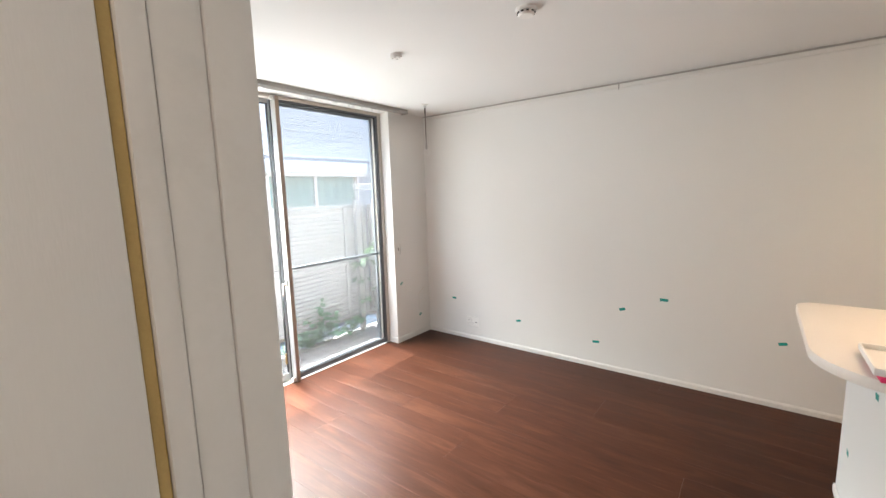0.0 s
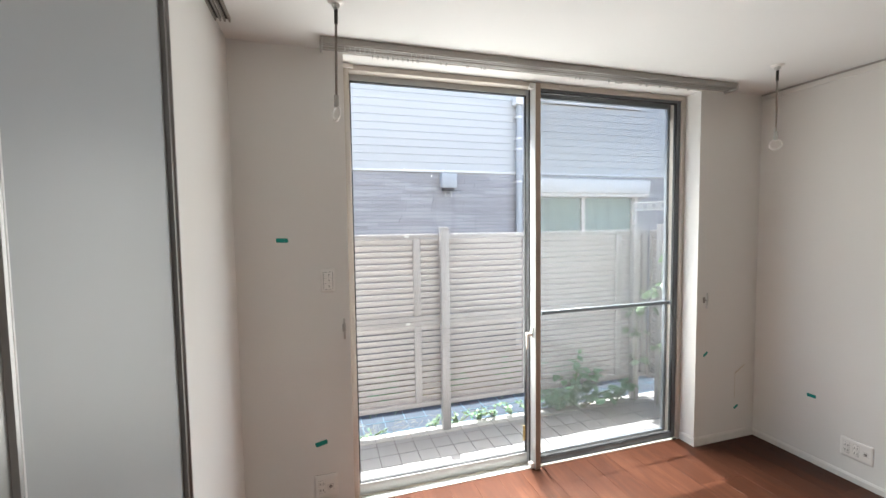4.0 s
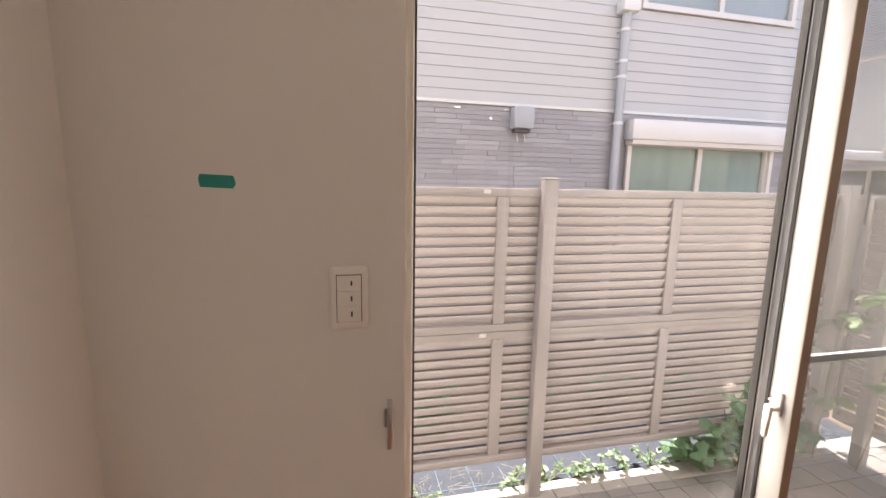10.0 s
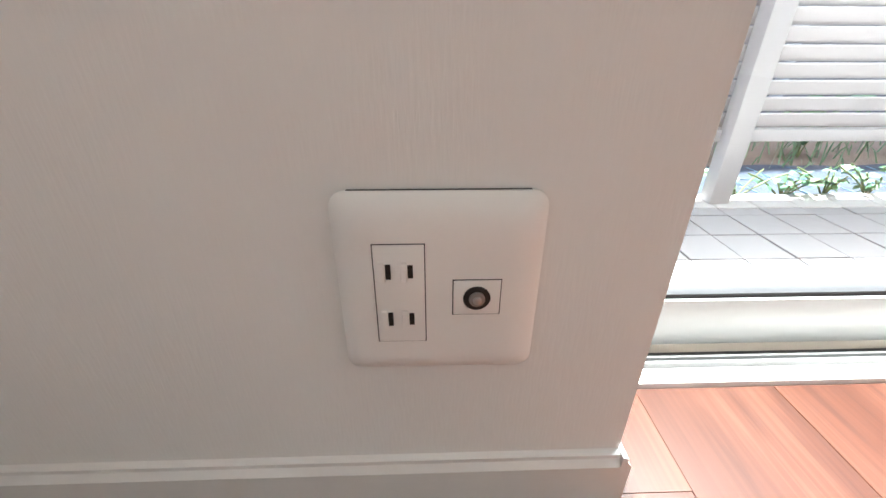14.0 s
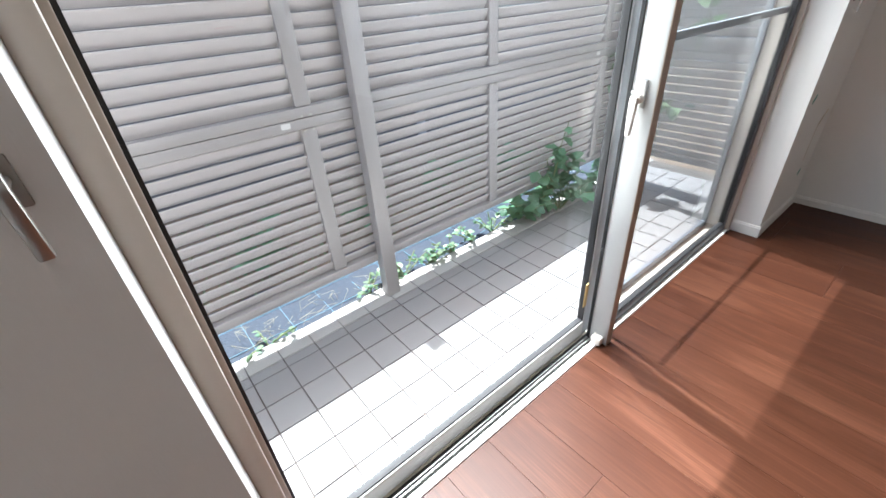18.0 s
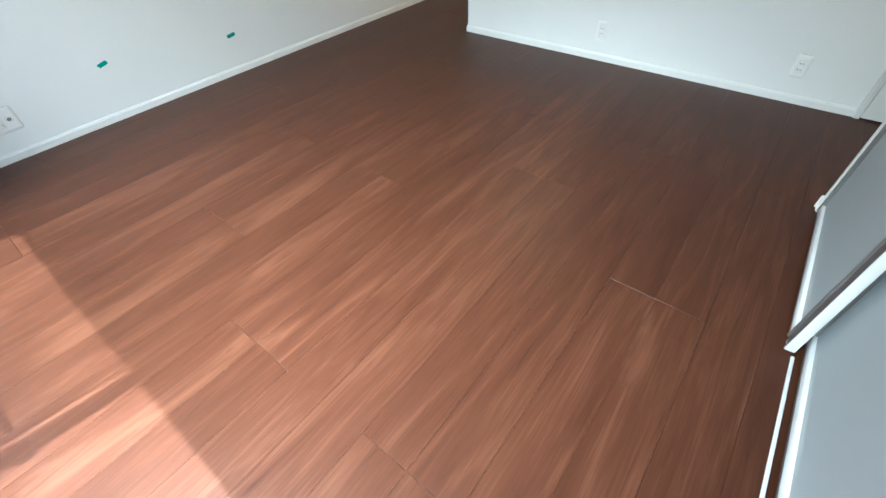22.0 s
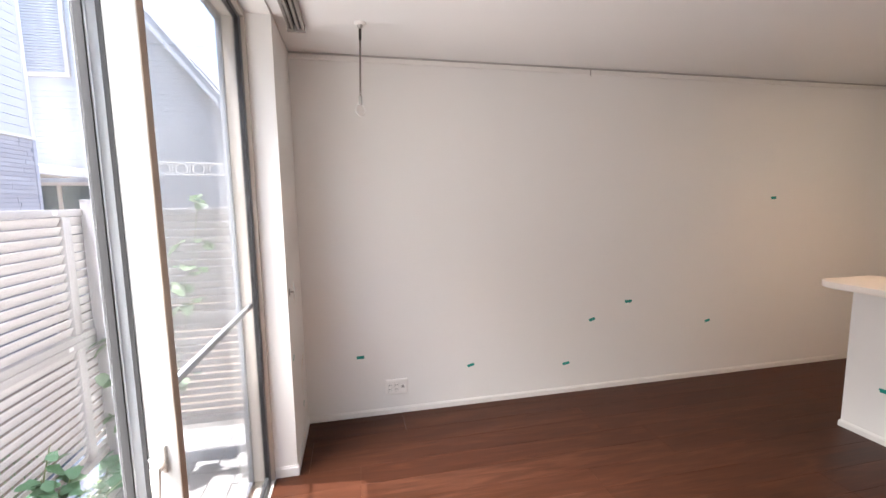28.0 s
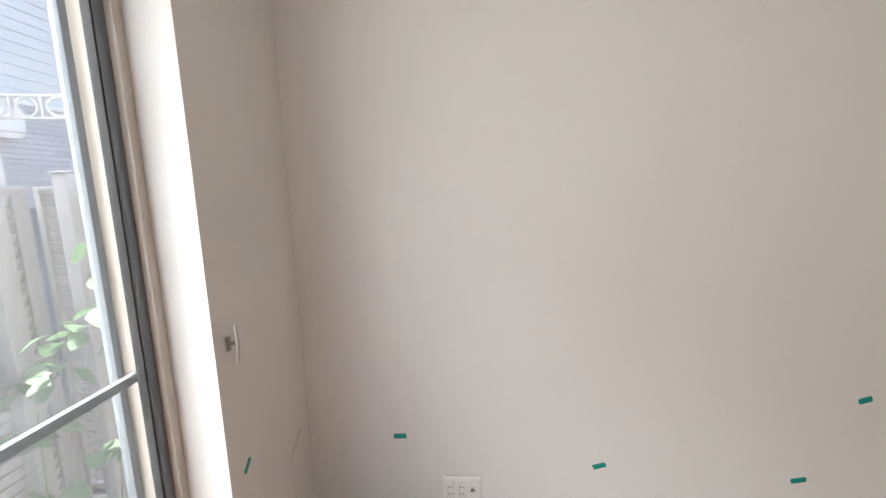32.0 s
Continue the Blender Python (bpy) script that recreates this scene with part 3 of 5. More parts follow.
# ---------------------------------------------------------------- curtain rail
cr = thing("curtain_rail", (-1.72, -0.10, CEIL), "grey metal double curtain rail under the ceiling with runners", "curtain rail")
RX0, RX1 = -3.045, -0.425
for y0, y1 in ((-0.150, -0.110), (-0.096, -0.062)):
    b = B()
    prism(b, [(y0, 2.4995), (y0, 2.470), (y0 + 0.004, 2.466), (y0 + 0.014, 2.466), (y0 + 0.014, 2.474), (y1 - 0.014, 2.474),
              (y1 - 0.014, 2.466), (y1 - 0.004, 2.466), (y1, 2.470), (y1, 2.4995)], "x", RX0 + 0.012, RX1 - 0.012)
    part("track", b, M_rail, cr, smooth=False)
    b = B()
    box(b, RX0 + 0.015, y0 + 0.0145, 2.4735, RX1 - 0.015, y1 - 0.0145, 2.4738)
    part("slot", b, M_raild, cr)
b = B()
box(b, RX0 + 0.02, -0.110, 2.488, RX1 - 0.02, -0.096, 2.4993)
part("bridge", b, M_raild, cr)
for x in (RX0, RX1 - 0.012):
    part("end_cap", box(B(), x, -0.153, 2.455, x + 0.012, -0.058, 2.4994, 0.003), M_rail, cr)
b = B()
rod(b, (0, 0, 0.0), (0, 0, -0.010), 0.0028, seg=8)
torus(b, (0, 0, -0.017), 0.0065, 0.0016, (1, 0.25, 0), 14, 6)
runner = shared("runner", b, M_runner, True)
spots = [-2.79 + 0.026 * i for i in range(10)] + [-2.43, -2.40, -2.28, -2.20, -2.18, -1.60, -1.575, -1.545, -1.37, -1.32, -1.30, -1.28, -1.14, -1.09, -0.99, -0.86, -0.76]
for i, x in enumerate(spots):
    piece("runner", runner, cr, Matrix.Translation((x, -0.079, 2.470)) @ Matrix.Rotation(0.5 * math.sin(i * 2.3), 4, "Z"))
for i in range(13):
    piece("runner", runner, cr, Matrix.Translation((-2.93 + 0.024 * i + (0.16 if i > 6 else 0), -0.130, 2.470)) @ Matrix.Rotation(0.6 * math.sin(i * 1.7), 4, "Z"))

# track of the sliding panels along the west wall
wt = thing("panel_track", (-3.44, -1.6, CEIL), "dark grey double ceiling track for sliding panels", "ceiling track")
for x0, x1 in ((-3.472, -3.447), (-3.436, -3.411)):
    b = B()
    prism(b, [(x0, 2.4995), (x0, 2.480), (x0 + 0.006, 2.480), (x0 + 0.006, 2.492), (x1 - 0.006, 2.492), (x1 - 0.006, 2.480), (x1, 2.480), (x1, 2.4995)], "y", -3.41, -0.22)
    part("track", b, M_rail, wt, smooth=False)
    b = B()
    box(b, x0 + 0.0065, -3.41, 2.4915, x1 - 0.0065, -0.225, 2.4918)
    part("slot", b, M_raild, wt)


def sliding_panel(x, y0, y1, label, wide=0.0405):
    p = thing("sliding_panel", (x, (y0 + y1) / 2, 0.0), label, "sliding panel", "sliding panels of the west side")
    t = 0.014
    for a, e in ((y0, y0 + 0.028), (y1 - 0.0045 - wide, y1 - 0.0045)):
        b = B()
        prism(b, [(x - t, a), (x + t, a), (x + t, a + 0.006), (x + t - 0.005, a + 0.009), (x + t - 0.005, e - 0.009), (x + t, e - 0.006), (x + t, e), (x - t, e)],
              "z", 0.012, 2.478)
        part("stile", b, M_stile, p, "grey aluminium stile", smooth=False)
    part("end_strip", box(B(), x - t, y1 - 0.004, 0.012, x + t, y1, 2.478, 0.001), M_stilew, p, "white end strip")
    # Recessed rail; the shade under the white rail is put into its grey.
    part("kick_rail", box(B(), x - t + 0.003, y0 + 0.028, 0.012, x + t - 0.003, y1 - 0.0045 - wide, 0.030, 0.001), M_stile, p, "recessed lower rail, grey for the shade under the panel")
    part("top_rail", box(B(), x - t, y0 + 0.028, 2.44, x + t, y1 - 0.0045 - wide, 2.478, 0.002), M_stile, p)
    part("bottom_rail", box(B(), x - t, y0 + 0.028, 0.0305, x + t, y1 - 0.0045 - wide, 0.058, 0.002), M_stilew, p, "pale bottom rail")
    part("pane", box(B(), x - 0.003, y0 + 0.026, 0.056, x + 0.003, y1 - 0.0025 - wide, 2.442), M_frost, p, "frosted milky pane")
    part("guide", box(B(), x - 0.008, y1 - 0.05, 0.0, x + 0.008, y1 - 0.01, 0.012, 0.002), M_plate, p)
    return p


sliding_panel(-3.406, -2.478, -1.668, "frosted white sliding panel in a grey metal frame", 0.060)
sliding_panel(-3.4535, -1.755, -0.930, "frosted white sliding panel beside the plain wall")
sliding_panel(-3.4535, -2.473, -1.79, "frosted white sliding panel pushed behind another")

b = B()
box(b, -3.4265, -1.660, 0.0, -3.4165, -0.030, 0.006, 0.002)
solid("trim_floor_rail", b, M_stilew, "thin white guide rail on the floor", "guide rail", "structure")

# jamb where the hall opens
jm = thing("door_jamb", (-3.6, -2.44, 0), "white wooden door jamb with a yellow pile strip", "door jamb", kind="structure")
part("post", box(B(), -3.457, -2.513, 0, -3.388, -2.480, CEIL - 0.001, 0.007), M_trim, jm)
part("post", box(B(), -3.521, -2.510, 0, -3.4560, -2.4795, CEIL - 0.001, 0.007), M_trim, jm)
part("post", box(B(), -3.554, -2.513, 0, -3.5195, -2.40, CEIL - 0.001, 0.007), M_trim, jm)
part("casing", box(B(), -3.76, -2.512, 0, -3.570, -2.40, CEIL - 0.001, 0.003), M_wall, jm)
part("pile_strip", box(B(), -3.5695, -2.507, 0, -3.5545, -2.42, CEIL - 0.001, 0.003), M_weather, jm, "yellow pile strip")
part("foot_block", box(B(), -3.48, -2.525, 0, -3.382, -2.5135, 0.060, 0.004), M_trim, jm, "small white foot block")

# hall door with lever, at the corner
dr = thing("door_1", (-3.9, SY + 0.03, 0), "plain white hinged door with metal lever handle, closed", "door", kind="structure")
part("casing", box(B(), -3.480, SY - 0.12, 0, -3.4505, SY + 0.022, 2.14, 0.003), M_trim, dr)
part("casing", box(B(), -4.42, SY - 0.12, 0, -4.39, SY + 0.022, 2.14, 0.003), M_trim, dr)
part("casing", box(B(), -4.39, SY - 0.12, 2.112, -3.480, SY + 0.022, 2.14, 0.003), M_trim, dr)
lf = part("leaf", box(B(), -4.387, SY - 0.02, 0.008, -3.483, SY + 0.016, 2.110, 0.002), M_door, dr)
hh = part("lever_plate", lathe(B(), [(0.024, 0), (0.024, 0.006), (0.020, 0.009)], (-3.535, SY + 0.016, 0.90), "y"), M_chrome, lf, "brushed metal lever")
b = B()
rod(b, (-3.535, SY + 0.02, 0.90), (-3.535, SY + 0.062, 0.90), 0.009)
rod(b, (-3.530, SY + 0.060, 0.90), (-3.66, SY + 0.060, 0.897), 0.009, 0.008)
part("lever", b, M_chrome, hh)

# ---------------------------------------------------------------- kitchen side
def counter():
    c = thing("counter_top", (-1.37, -3.57, 0.955), "cream counter top with rounded corners on a low wall", "counter")
    b = B()
    prism(b, rounded(-1.905, -3.80, -0.805, -3.285, (0.012, 0.06, 0.10, 0.30), 14), "z", 0.9555, 0.997, 0.006)
    # full-height wall end meets the board here
    part("board", b, M_counter, c)
    return c


counter()


def tray():
    t = thing("paper_tray", (-1.62, -3.60, 0.997), "white paper tray with leaflets on the counter", "tray")
    b = B()
    x0, x1, y0, y1, z0 = -1.886, -1.61, -3.73, -3.425, 1.0150
    box(b, x0, y0, z0, x1, y1, z0 + 0.006, 0.002)
    for q in ((x0, y0, x0 + 0.006, y1), (x1 - 0.006, y0, x1, y1), (x0 + 0.006, y0, x1 - 0.006, y0 + 0.006), (x0 + 0.006, y1 - 0.006, x1 - 0.006, y1)):
        box(b, q[0], q[1], z0 + 0.006, q[2], q[3], z0 + 0.026, 0.0015)
    part("tray_box", b, M_paper, t)
    for i, (dx, dy, h, s) in enumerate(((0.0, 0.0, 0.012, 1), (0.01, -0.01, 0.010, 0.9), (0.05, 0.05, 0.016, 0.5))):
        b = B()
        z = z0 + 0.0065 + sum((0.012, 0.010, 0.016)[:i])
        box(b, x0 + 0.03 + dx, y0 + 0.03 + dy, z, x0 + 0.03 + dx + 0.21 * s, y0 + 0.03 + dy + 0.17 * s, z + h, 0.002)
        part("leaflets", b, M_paper, t)
    b = B()
    box(b, x0 + 0.10, y0 + 0.10, z0 + 0.0448, x0 + 0.14, y0 + 0.14, z0 + 0.052, 0.002)
    part("clip", b, M_leaf, t, "small green clip")


tray()
b = B()
prism(b, [(-1.902, -3.745), (-1.897, -3.44), (-1.70, -3.435), (-1.66, -3.745)], "z", 0.9975, 1.0145, 0.003)
solid("folder", b, M_pink, "bright pink folder under a white tray on the counter", "folder")

# tap behind the counter
tp = thing("kitchen_tap", (-1.30, -4.12, 0.86), "chrome kitchen tap behind the counter", "tap")
b = B()
rod(b, (-1.30, -4.12, 0.86), (-1.30, -4.12, 1.02), 0.016)
part("body", b, M_chrome, tp)
b = B()
rod(b, (-1.30, -4.12, 1.0), (-1.42, -4.02, 1.035), 0.011)
part("spout", b, M_chrome, tp)
ku = thing("kitchen_unit", (-1.7, -4.0, 0), "white kitchen unit with steel worktop", "kitchen unit")
part("body", box(B(), -3.40, -4.28, 0.0, -1.02, SY - 0.125, 0.82, 0.003), M_plate, ku)
part("worktop", box(B(), -3.42, -4.30, 0.8205, -1.00, SY - 0.123, 0.86, 0.004), M_chrome, ku)

# passage door with a narrow glass slit
kd = thing("door_2", (-0.33, KY, 0), "pale full-height door with a narrow dark glass slit", "door", kind="structure")
part("casing", box(B(), -0.055, KY - 0.05, 0, -0.0145, KY + 0.03, 2.469, 0.004), M_trim, kd)
part("casing", box(B(), -0.659, KY - 0.05, 0, -0.625, KY + 0.03, 2.469, 0.004), M_trim, kd)
part("casing", box(B(), -0.625, KY - 0.05, 2.43, -0.055, KY + 0.03, 2.469, 0.004), M_trim, kd)
lf = part("leaf", box(B(), -0.622, KY - 0.02, 0.008, -0.058, KY + 0.012, 2.428, 0.003), M_door, kd)
part("glass_slit", box(B(), -0.490, KY + 0.0105, 0.45, -0.405, KY + 0.015, 2.235, 0.001), M_slit, lf, "dark brown glass slit")
lp = part("lever_plate", lathe(B(), [(0.024, 0), (0.024, 0.007), (0.020, 0.010)], (-0.57, KY + 0.012, 0.95), "y"), M_chrome, lf)
b = B()
rod(b, (-0.57, KY + 0.02, 0.95), (-0.57, KY + 0.06, 0.95), 0.009)
rod(b, (-0.575, KY + 0.058, 0.95), (-0.45, KY + 0.058, 0.95), 0.009)
part("lever", b, M_chrome, lp)


def air_conditioner():
    x0, x1, z0, z1 = -2.812, -1.985, 2.133, 2.415
    a = thing("air_conditioner", ((x0 + x1) / 2, SY, z0), "white wall air conditioner with beige flap above the counter", "air conditioner")
    b = B()
    prof = [(SY + 0.002, z1), (SY + 0.165, z1), (SY + 0.198, z1 - 0.02), (SY + 0.208, z1 - 0.08), (SY + 0.206, z1 - 0.155), (SY + 0.175, z0 + 0.075), (SY + 0.150, z0 + 0.050),
            (SY + 0.110, z0 + 0.010), (SY + 0.09, z0), (SY + 0.002, z0)]
    prism(b, prof, "x", x0 + 0.012, x1 - 0.012, 0.003)
    part("body", b, M_ac, a)
    for x in (x0, x1 - 0.012):
        b = B()
        prism(b, [(y + (0.004 if y > SY + 0.01 else 0), z) for y, z in prof], "x", x, x + 0.0118, 0.003)
        part("side_cover", b, M_ac, a)
    b = B()
    prism(b, [(SY + 0.180, z0 + 0.072), (SY + 0.184, z0 + 0.072), (SY + 0.116, z0 + 0.010), (SY + 0.112, z0 + 0.010)], "x", x0 + 0.135, x1 - 0.055)
    part("flap", b, M_acb, a, "beige air flap")
    b = B()
    prism(b, [(SY + 0.180, z0 + 0.078), (SY + 0.1825, z0 + 0.078), (SY + 0.1815, z0 + 0.073), (SY + 0.179, z0 + 0.073)], "x", x0 + 0.13, x1 - 0.05)
    part("flap_gap", b, M_slot, a)
    part("grille", box(B(), x0 + 0.04, SY + 0.02, z1 - 0.001, x1 - 0.04, SY + 0.15, z1 + 0.003), M_slot, a, "dark top grille")
    part("display", box(B(), x0 + 0.062, SY + 0.183, z0 + 0.078, x0 + 0.088, SY + 0.196, z0 + 0.100, 0.002), M_slot, a, "small dark display")
    part("emblem", box(B(), x1 - 0.085, SY + 0.2070, z1 - 0.06, x1 - 0.035, SY + 0.2095, z1 - 0.052), M_screenf, a)
    h = thing("remote_holder", (-2.035, SY, 2.05), "small white wire remote holder on the wall", "holder")
    b = B()
    rod(b, (-1.978, SY + 0.006, 2.10), (-1.978, SY + 0.006, 2.00), 0.003, seg=8)
    rod(b, (-1.978, SY + 0.006, 2.00), (-2.018, SY + 0.012, 2.00), 0.003, seg=8)
    rod(b, (-2.018, SY + 0.012, 2.00), (-2.022, SY + 0.012, 2.085), 0.003, seg=8)
    part("wire", b, M_white, h)
    part("back_plate", box(B(), -2.032, SY + 0.0005, 1.992, -1.970, SY + 0.004, 2.105, 0.001), M_plate, h)


air_conditioner()


# ---------------------------------------------------------------- plates, switches, marks
def wall_frame(axis):
    """Places a plate drawn in x (along), z (up), -y (out of the wall) onto a wall."""
    return {"n": Matrix.Identity(4), "e": Matrix.Rotation(radians(-90), 4, "Z"), "s": Matrix.Rotation(radians(180), 4, "Z")}[axis]


def on_wall(bm, axis, at):
    bmesh.ops.transform(bm, matrix=Matrix.Translation(at) @ wall_frame(axis), verts=bm.verts)
    return bm


def plate_body(w, h, d=0.008):
    b = B()
    g = bmesh.new()
    loops = []
    for k, (inset, depth) in enumerate(((0, 0.0012), (0.0, 0.35 * d), (0.0025, 0.62 * d), (0.009, 0.90 * d), (0.016, 0.985 * d), (0.021, d))):
        loops.append([g.verts.new((x, -depth, z)) for x, z in rounded(-w / 2 + inset, -h / 2 + inset, w / 2 - inset, h / 2 - inset, max(0.009 - inset * 0.4, 0.003), 5)])
    for p, q in zip(loops, loops[1:]):
        for i in range(len(p)):
            g.faces.new((p[i], p[(i + 1) % len(p)], q[(i + 1) % len(p)], q[i]))
    g.faces.new(loops[-1])
    g.faces.new(loops[0])
    bmesh.ops.recalc_face_normals(g, faces=g.faces[:])
    join(b, g)
    return b


def socket_plate(name, axis, at, w, h, label, sockets=(), tv=(), blanks=(), group="", d=0.008):
    t = thing(name, at, label, "wall socket", group)
    part("plate", on_wall(plate_body(w, h, d), axis, at), M_plate, t)
    # Dark sheet behind the plate paints the shadow line along its top edge.
    b = B()
    box(b, -w / 2 + 0.010, -0.0018, -h / 2 + 0.004, w / 2 - 0.010, -0.0002, h / 2 + 0.0003)
    part("back_box", on_wall(b, axis, at), M_slot, t, "dark sheet for the shadow line above the plate")
    for cx, cz, mw, mh, rows in sockets:
        b = B()
        box(b, cx - mw / 2 - 0.0006, -d - 0.0002, cz - mh / 2 - 0.0006, cx + mw / 2 + 0.0006, -d + 0.002, cz + mh / 2 + 0.0006)
        part("gap", on_wall(b, axis, at), M_slot, t)
        b = B()
        box(b, cx - mw / 2, -d - 0.0010, cz - mh / 2, cx + mw / 2, -d + 0.001, cz + mh / 2, 0.0004)
        module = part("module", on_wall(b, axis, at), M_plate, t)
        for oz in rows:
            for sx, hh in ((-0.0064, 0.0098), (0.0064, 0.0086)):
                b = B()
                box(b, cx + sx - 0.0015, -d - 0.0014, cz + oz - hh / 2, cx + sx + 0.0015, -d - 0.0009, cz + oz + hh / 2)
                part("slot", on_wall(b, axis, at), M_slot, module)
                b = B()
                box(b, cx + sx - 0.0058, -d - 0.0022, cz + oz - 0.0068, cx + sx - 0.0020, -d - 0.0005, cz + oz + 0.0062, 0.0006)
                part("rib", on_wall(b, axis, at), M_plate, module)
    for cx, cz, mw, mh in tv:
        b = B()
        box(b, cx - mw / 2 - 0.0006, -d - 0.0002, cz - mh / 2 - 0.0006, cx + mw / 2 + 0.0006, -d + 0.002, cz + mh / 2 + 0.0006)
        part("gap", on_wall(b, axis, at), M_slot, t)
        b = B()
        box(b, cx - mw / 2, -d - 0.0010, cz - mh / 2, cx + mw / 2, -d + 0.001, cz + mh / 2, 0.0004)
        module = part("aerial_module", on_wall(b, axis, at), M_plate, t)
        b = lathe(B(), [(0.0082, 0), (0.0082, 0.0008), (0.0070, 0.0010)], (cx, -d - 0.0009, cz), "y", 24, -1)
        part("rim", on_wall(b, axis, at), M_slot, module, "dark aerial socket")
        b = lathe(B(), [(0.0048, 0), (0.0048, 0.0022), (0.0036, 0.0024)], (cx, -d - 0.0012, cz), "y", 24, -1)
        part("plug", on_wall(b, axis, at), M_rail, module)
        b = lathe(B(), [(0.0026, 0), (0.0026, 0.0016), (0.0018, 0.0019)], (cx, -d - 0.0035, cz), "y", 16, -1)
        part("pin", on_wall(b, axis, at), M_chrome, module)
    return t


PX, PZ = -3.078, 0.220
socket_plate("wall_socket", "n", (PX, 0, PZ), 0.122, 0.125, "ivory wall plate with double socket and aerial socket",
             sockets=((-0.0235, 0.000, 0.029, 0.0680, (0.0170, -0.0165)),), tv=((0.0220, -0.002, 0.028, 0.0240),), group="socket plates", d=0.011)
socket_plate("wall_socket", "e", (0, -0.624, 0.202), 0.163, 0.120, "white triple wall plate with two double sockets and aerial socket",
             sockets=((-0.046, 0.0, 0.028, 0.064, (0.0155, -0.0155)), (0.0, 0.0, 0.028, 0.064, (0.0155, -0.0155))), tv=((0.046, 0.0, 0.024, 0.024),), group="socket plates")
socket_plate("wall_socket", "s", (-2.062, SY, 1.182), 0.163, 0.120, "white triple wall plate with socket and aerial socket beside the counter",
             sockets=((0.046, 0.0, 0.028, 0.064, (0.0155, -0.0155)),), tv=((0.0, 0.0, 0.024, 0.024),), group="socket plates")
for x, z in ((-1.989, 0.188), (-3.116, 0.196)):
    socket_plate("wall_socket", "s", (x, SY, z), 0.072, 0.120, "white single wall plate with double socket near the floor",
                 sockets=((0.0, 0.0, 0.028, 0.064, (0.0155, -0.0155)),), group="socket plates")
socket_plate("wall_socket", "s", (-1.30, KY + 0.20, 1.09), 0.072, 0.120, "white single wall plate in the kitchen",
             sockets=((0.0, 0.0, 0.028, 0.064, (0.0155,)),), group="socket plates")

sw = thing("light_switch", (-3.038, 0, 1.320), "ivory triple rocker light switch on the wall", "light switch")
at = (-3.038, 0, 1.320)
part("plate", on_wall(plate_body(0.072, 0.124), "n", at), M_plate, sw)
b = B()
box(b, -0.0235, -0.0084, -0.046, 0.0235, -0.0060, 0.046)
part("gap", on_wall(b, "n", at), M_slot, sw)
for k in (-1, 0, 1):
    b = B()
    prism(b, [(-0.0125, k * 0.030 - 0.0146), (-0.0098, k * 0.030 + 0.0146), (-0.0070, k * 0.030 + 0.0146), (-0.0070, k * 0.030 - 0.0146)], "x", -0.0222, 0.0222, 0.0006)
    rk = part("rocker", on_wall(b, "n", at), M_plate, sw)
    b = B()
    box(b, 0.0030, -0.0130, k * 0.030 - 0.004, 0.0060, -0.0105, k * 0.030 + 0.005)
    part("lamp_mark", on_wall(b, "n", at), M_slot, rk)


def tassel_hook(x, z, label):
    h = thing("tassel_hook", (x, 0, z), label, "hook", "curtain hooks")
    part("plate", box(B(), x - 0.009, -0.005, z - 0.022, x + 0.009, 0.0, z + 0.018, 0.002), M_rail, h)
    b = B()
    rod(b, (x, -0.003, z), (x, -0.026, z), 0.005, seg=12)
    part("stem", b, M_rail, h)
    b = B()
    prism(b, [(-0.022, z + 0.052), (-0.029, z + 0.054), (-0.033, z + 0.0), (-0.026, z - 0.058), (-0.020, z - 0.056), (-0.024, z)], "x", x - 0.0055, x + 0.0055, 0.002)
    part("bar", b, M_chrome, h, "polished steel bar")


tassel_hook(-2.963, 1.067, "polished steel curtain tassel hook by the window")
tassel_hook(-0.500, 1.050, "polished steel curtain tassel hook in the corner")


def tape(axis, u, z, tilt, w=0.052, h=0.020, seed=0):
    rng = random.Random(seed)
    t = 0.0007
    pts = []
    for i in range(4):
        pts.append((-w / 2 + w * i / 3, -h / 2))
    pts += [(w / 2 + rng.uniform(0.001, 0.005), -h / 6), (w / 2 + rng.uniform(0, 0.004), h / 6)]
    for i in range(4):
        pts.append((w / 2 - w * i / 3, h / 2))
    pts += [(-w / 2 - rng.uniform(0.001, 0.005), h / 6), (-w / 2 + rng.uniform(-0.003, 0.003), -h / 6)]
    b = B()
    prism(b, pts, "y", -t, -0.0001)
    bmesh.ops.rotate(b, verts=b.verts, cent=(0, 0, 0), matrix=Matrix.Rotation(radians(-tilt), 3, "Y"))
    where = {"n": (u, 0, z), "e": (0, u, z), "s": (u, SY, z)}[axis]
    bmesh.ops.transform(b, matrix=wall_frame(axis), verts=b.verts)
    me = shared("tape_mark", b, M_tape)
    ob = new("tape_mark", me)
    ob.location = where
    return tagged(ob, "torn strip of green masking tape stuck on the wall", "tape", "tape marks")


